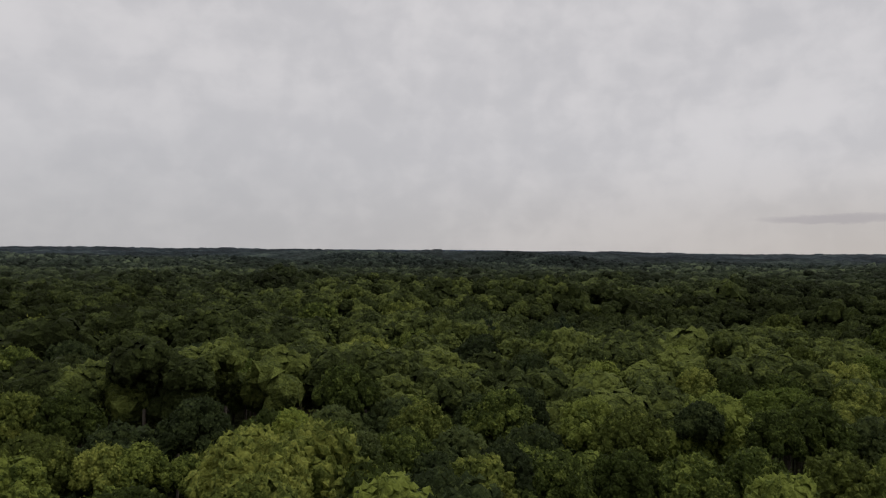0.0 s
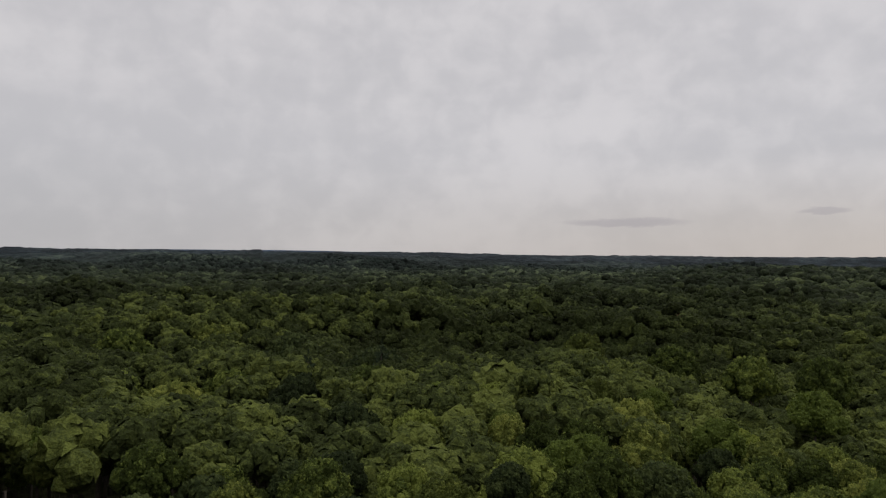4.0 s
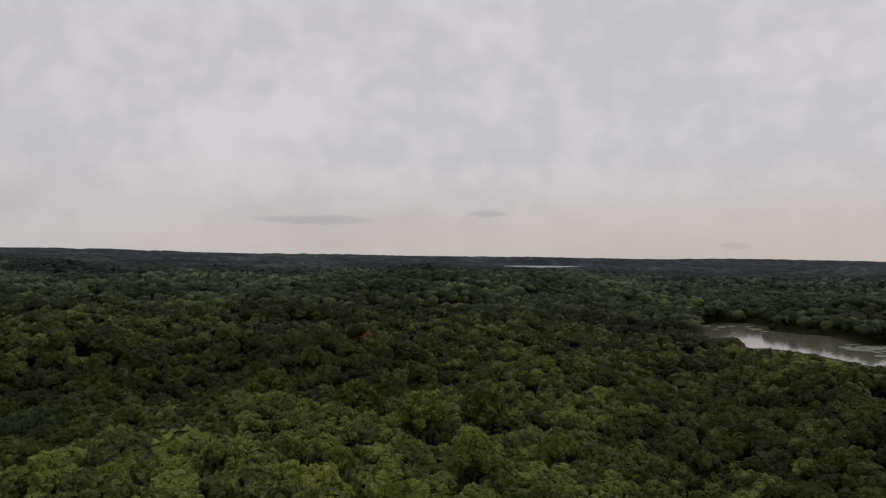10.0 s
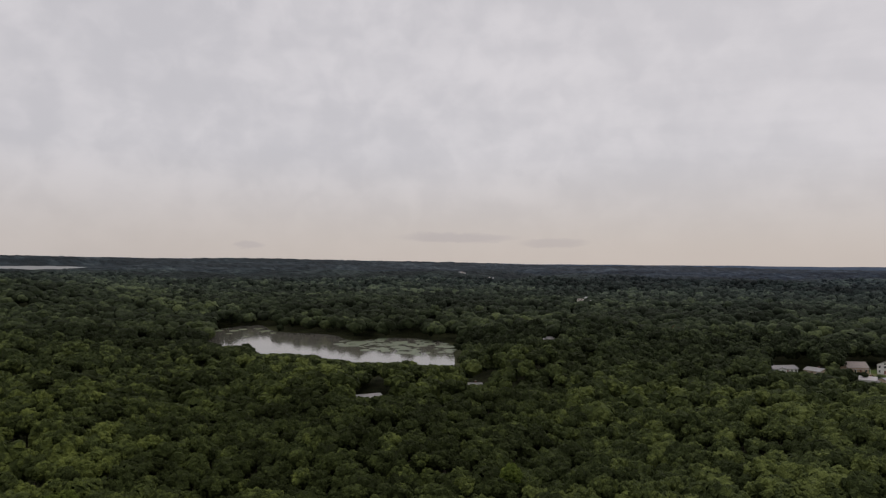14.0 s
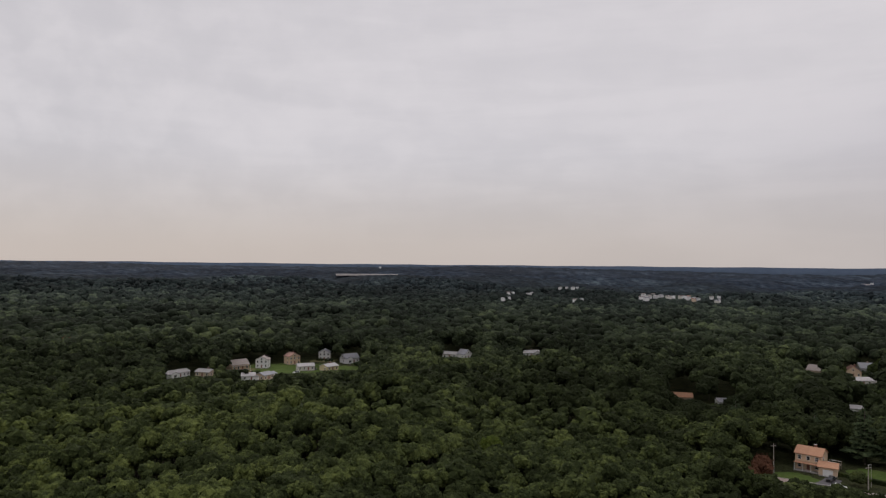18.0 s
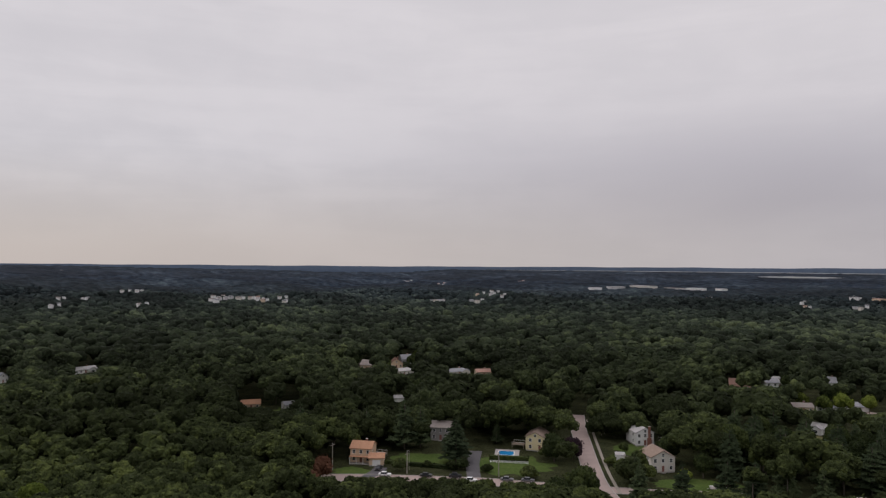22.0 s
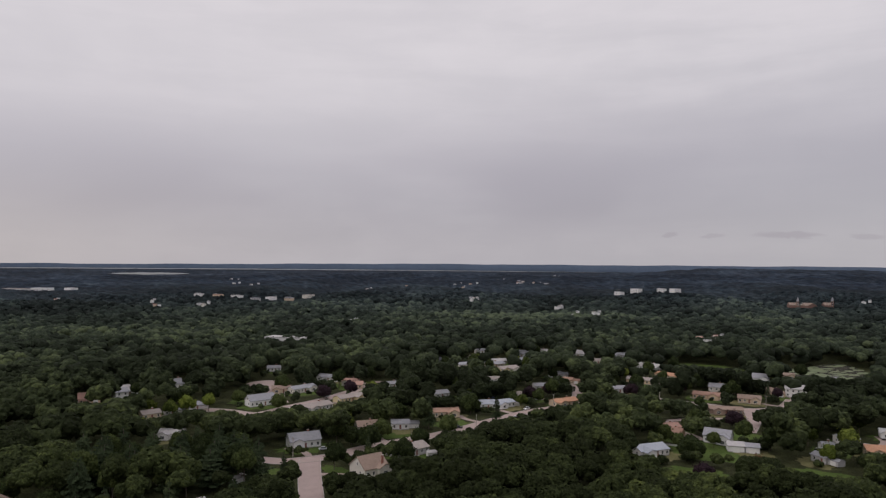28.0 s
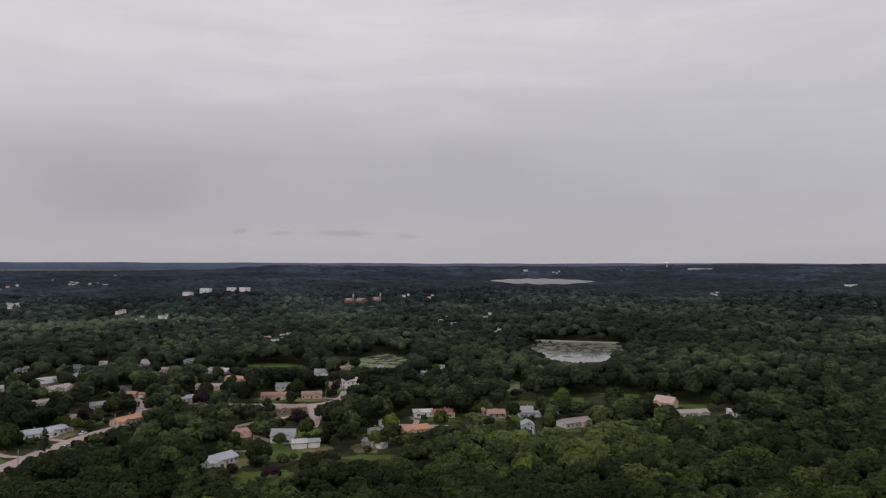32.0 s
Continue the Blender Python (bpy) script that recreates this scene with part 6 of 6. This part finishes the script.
def far_building(bearing, r, size):
    k = int(r * 7 + bearing * 13)
    wall, roof = ("white", "offwhite", "white", "greyw", "tan")[k % 5], ("greylight", "grey", "greybrown", "greylight", "redbrown")[k % 5]
    grow = 0.45 + r / 6500
    if size == "s":
        far_house(bearing, r, 9 * grow, 7 * grow, 2.2 * grow, wall, roof, f"far {WORDS[wall]} house showing among treetops")
        far_house(bearing + 0.35 + 0.2 * math.sin(k), r + 28, 6.5 * grow, 6 * grow, 1.8 * grow, "white", "grey", "small far white house showing among treetops")
    elif size == "m":
        for j, (db, dr, ln) in enumerate(((-0.55, 25, 0.8), (0.0, 0, 1.0), (0.42, 45, 0.6))):
            pale = ("white", "greyw", "offwhite", "white")[(k + j) % 4]
            far_house(bearing + db * 900 / r + 0.1 * math.sin(k + j), r + dr, 13 * grow * ln, 8 * grow, 2.6 * grow, pale, ("greylight", "grey", "redbrown", "greybrown")[(k + 2 * j) % 4],
                      f"far {WORDS[pale]} house half hidden by treetops", pitched=(k + j) % 3 > 0)
    else:
        far_house(bearing, r, 100, 30, 7, "greyw", "whiteroof", "very long low white warehouse on the far hillside", "warehouse", "warehouse", pitched=False)


far_building(129.74, 1198, "s")
far_building(131.37, 1159, "s")
far_building(133.59, 1633, "s")
far_building(133.88, 1301, "s")
far_building(134.90, 1306, "s")
far_building(135.11, 1033, "s")
far_building(129.34, 1022, "s")
far_building(140.61, 1092, "m")
far_building(141.27, 1146, "s")
far_building(143.76, 1141, "s")
far_building(145.38, 1214, "s")
far_building(145.77, 1088, "s")
far_building(157.98, 1172, "m")
far_building(158.24, 1987, "m")
far_building(161.33, 1192, "m")
far_building(162.37, 1304, "s")
far_building(163.26, 1255, "s")
far_building(164.67, 2486, "m")
far_building(129.54, 3497, "m")
far_building(140.84, 1151, "m")
far_building(142.16, 1147, "m")
far_building(143.50, 1171, "m")
far_building(144.11, 1108, "s")
far_building(135.10, 1448, "s")
far_building(158.11, 1236, "m")
far_building(158.19, 2242, "m")
far_building(161.26, 1339, "s")
far_building(162.40, 1388, "s")
far_building(163.75, 1525, "s")
far_building(164.80, 2730, "m")
far_building(155.49, 2368, "m")
far_building(191.32, 2132, "s")
far_building(189.27, 1263, "m")
far_building(192.64, 2049, "s")
far_building(185.66, 1253, "s")
far_building(191.11, 2384, "s")
far_building(195.43, 2257, "s")
far_building(199.65, 2760, "m")
far_building(201.75, 1755, "s")
far_building(204.96, 1760, "s")
far_building(208.86, 2043, "s")
far_building(209.55, 1965, "s")
far_building(212.30, 2219, "s")
far_building(214.14, 2009, "m")
far_building(215.05, 1980, "s")
far_building(216.18, 2029, "s")
far_building(200.53, 871, "s")
far_building(210.30, 1301, "s")
far_building(217.16, 1111, "s")
far_building(218.51, 999, "s")
far_building(220.06, 989, "s")
far_building(228.75, 731, "m")
far_building(229.35, 746, "s")
far_building(235.71, 2791, "s")
far_building(179.09, 1553, "s")
far_building(185.47, 1412, "s")
far_building(214.32, 2117, "m")
far_building(215.24, 2078, "s")
far_building(216.91, 2361, "s")
far_building(210.14, 2039, "s")
far_building(210.51, 1375, "m")
far_building(217.36, 1131, "s")
far_building(220.11, 1023, "s")
far_building(229.18, 765, "s")
far_building(241.86, 936, "m")
far_building(243.02, 902, "m")
far_building(245.54, 990, "s")
far_building(246.49, 814, "s")
far_building(251.15, 2957, "m")
far_building(248.66, 3040, "m")
far_building(246.37, 3216, "m")
far_building(256.24, 2953, "s")
far_building(262.14, 3041, "L")
far_building(263.18, 1699, "m")
far_building(272.14, 1938, "m")
far_building(238.81, 1468, "s")
far_building(240.88, 1434, "s")
far_building(76.08, 3931, "m")
far_building(76.98, 3795, "m")
far_building(75.22, 2071, "s")
far_building(79.26, 1749, "m")
far_building(81.45, 1652, "s")
far_building(59.69, 1666, "s")
far_building(88.93, 935, "m")
far_building(89.49, 925, "s")
far_building(62.78, 2539, "s")

far_house(195.6, 692, 38, 16, 1.0, "white", "greylight", "long low hall with a pale roof half hidden by trees", "hall", "hall", pitched=False)

# the long pale works on the rise, the white blocks and the brick mill with its two towers
for db, dr, ln, hh, w, rf in ((172.2, 1850, 50, 5, "greyw", "greylight"), (174.3, 1860, 85, 9, "offwhite", "greylight"), (176.6, 1880, 60, 7, "greyw", "greybrown"), (178.2, 1900, 50, 12, "white", "whiteroof"),
                              (170.6, 1840, 30, 6, "white", "greylight"), (180.0, 1890, 22, 9, "white", "greylight")):
    far_house(db, dr, ln * 0.85, 24, hh * 0.8, w, rf, f"long {WORDS[w]} works building on a far wooded rise", "factory", "factory", pitched=False, rows=2)
for db, dr, ln, hh, w, rf in ((190.2, 1480, 26, 8, "peach", "redbrown"), (191.6, 1500, 34, 7, "white", "greylight"), (193.0, 1470, 30, 6, "greyw", "grey"), (194.2, 1500, 36, 9, "white", "greylight"),
                              (195.6, 1490, 30, 6, "tan", "grey"), (197.1, 1500, 46, 11, "offwhite", "greybrown"), (188.8, 1500, 24, 6, "white", "greylight")):
    far_house(db, dr + 25 * math.sin(db * 9), ln * 0.62, 14, hh * 0.45, w, rf, f"{WORDS[w]} commercial building in a far row", "commercial building", "commercial_building", pitched=False, rows=2)
for db, dr, ln, hh in ((222.0, 1620, 26, 8), (223.3, 1640, 34, 15), (225.2, 1660, 28, 12), (226.2, 1650, 30, 16)):
    far_house(db, dr, ln * 0.62, 16, hh * 0.62, "white", "whiteroof", "white flat-roofed block standing out of far woods", "office block", "office_block", pitched=False, rows=3)
M["mill_brick"] = material("mill_brick", (0.17, 0.105, 0.085), 0.9, 0.25, 0.6, 0.2, 4)
WALL["mill"], WORDS["mill"] = (0.22, 0.11, 0.085), "red brick"
M["wall_mill"] = M["mill_brick"]
for db, dr, ln, hh in ((234.4, 1330, 15, 1.4), (235.4, 1320, 20, 1.2), (236.6, 1330, 13, 1.6)):
    far_house(db, dr, ln, 16, hh, "mill", "brown", "red brick mill range among far trees", "mill", "mill", rows=2)
for db in (234.7, 236.9):
    x, y, z = treetop_z(db, 1325)
    tower = empty("mill_tower", pose(x, y, z - 3, 0, 0, -db), "square red brick mill tower with a pointed roof", "tower", group="mill towers")
    part("shaft", boxed((-2, 2, -2, 2, 0, 11)), M["mill_brick"], tower)
    bm = bmesh.new()
    bmesh.ops.create_cone(bm, segments=4, radius1=3.0, radius2=0.1, depth=7, cap_ends=True, matrix=Matrix.Translation((0, 0, 14.5)) @ Matrix.Rotation(radians(45), 4, "Z"))
    part("roof", bm, M["roof_grey"], tower)
    for z2 in (5, 9):
        window(tower, 0, -2, z2, 1.6, 2.4, 0)


def water_tower(bearing, r, height, wide, label):
    x, y, z = treetop_z(bearing, r)
    top = empty("water_tower", pose(x, y, z - 4, 0, 0, -bearing), label, "water tower")
    bm = bmesh.new()
    bmesh.ops.create_cone(bm, segments=12, radius1=wide * 0.32, radius2=wide * 0.2, depth=height, cap_ends=True, matrix=Matrix.Translation((0, 0, height / 2)))
    part("stem", bm, M["trim"], top)
    bm = bmesh.new()
    bmesh.ops.create_uvsphere(bm, u_segments=18, v_segments=10, radius=wide, matrix=Matrix.Translation((0, 0, height)) @ Matrix.Diagonal((1, 1, 0.6, 1)))
    part("tank", bm, M["trim"], top)


water_tower(259.66, 3240, 22, 8, "white water tower above the far ridge")
water_tower(119.1, 2820, 14, 5, "pale water tower on the far horizon")


def mast(bearing, r, height):
    x, y, z = treetop_z(bearing, r)
    top = empty("lattice_mast", pose(x, y, z - 2, 0, 0, -bearing), "thin grey lattice mast on the wooded hilltop", "mast")
    for k in range(3):
        a = k * 2.094
        bm = bmesh.new()
        bmesh.ops.create_cone(bm, segments=5, radius1=0.5, radius2=0.3, depth=height, cap_ends=True, matrix=Matrix.Translation((1.3 * math.cos(a), 1.3 * math.sin(a), height / 2)))
        part("leg", bm, M["rim"], top)
    for k in range(5):
        part("brace", boxed((-1.5, 1.5, -1.5, 1.5, height * (k + 1) / 5 - 0.3, height * (k + 1) / 5)), M["rim"], top)
    part("platform", boxed((-3, 3, -3, 3, height * 0.8, height * 0.8 + 1.2)), M["rim"], top)


mast(0.75, 4560, 26)
# bare pale ground far out: a gravel pit and fields on the slopes
for b0, b1, r0, label in ((115.6, 120.6, 1840, "long pale gravel pit cut into the far wood"),):
    n = 12
    pts = [(r0 * math.sin(radians(b0 + (b1 - b0) * k / n)), r0 * math.cos(radians(b0 + (b1 - b0) * k / n))) for k in range(n + 1)]
    pts += [((r0 + 60) * math.sin(radians(b0 + (b1 - b0) * k / n)), (r0 + 60) * math.cos(radians(b0 + (b1 - b0) * k / n))) for k in range(n, -1, -1)]
    zz = max(float(ground_z(px, py)) for px, py in pts) + 17.4
    bm = slab([Vector(p) for p in pts[:n + 1]], [Vector(p) for p in pts[:n:-1]], zz - 4, zz)
    structure("gravel_pit", bm, M["patio"], label, "gravel pit")
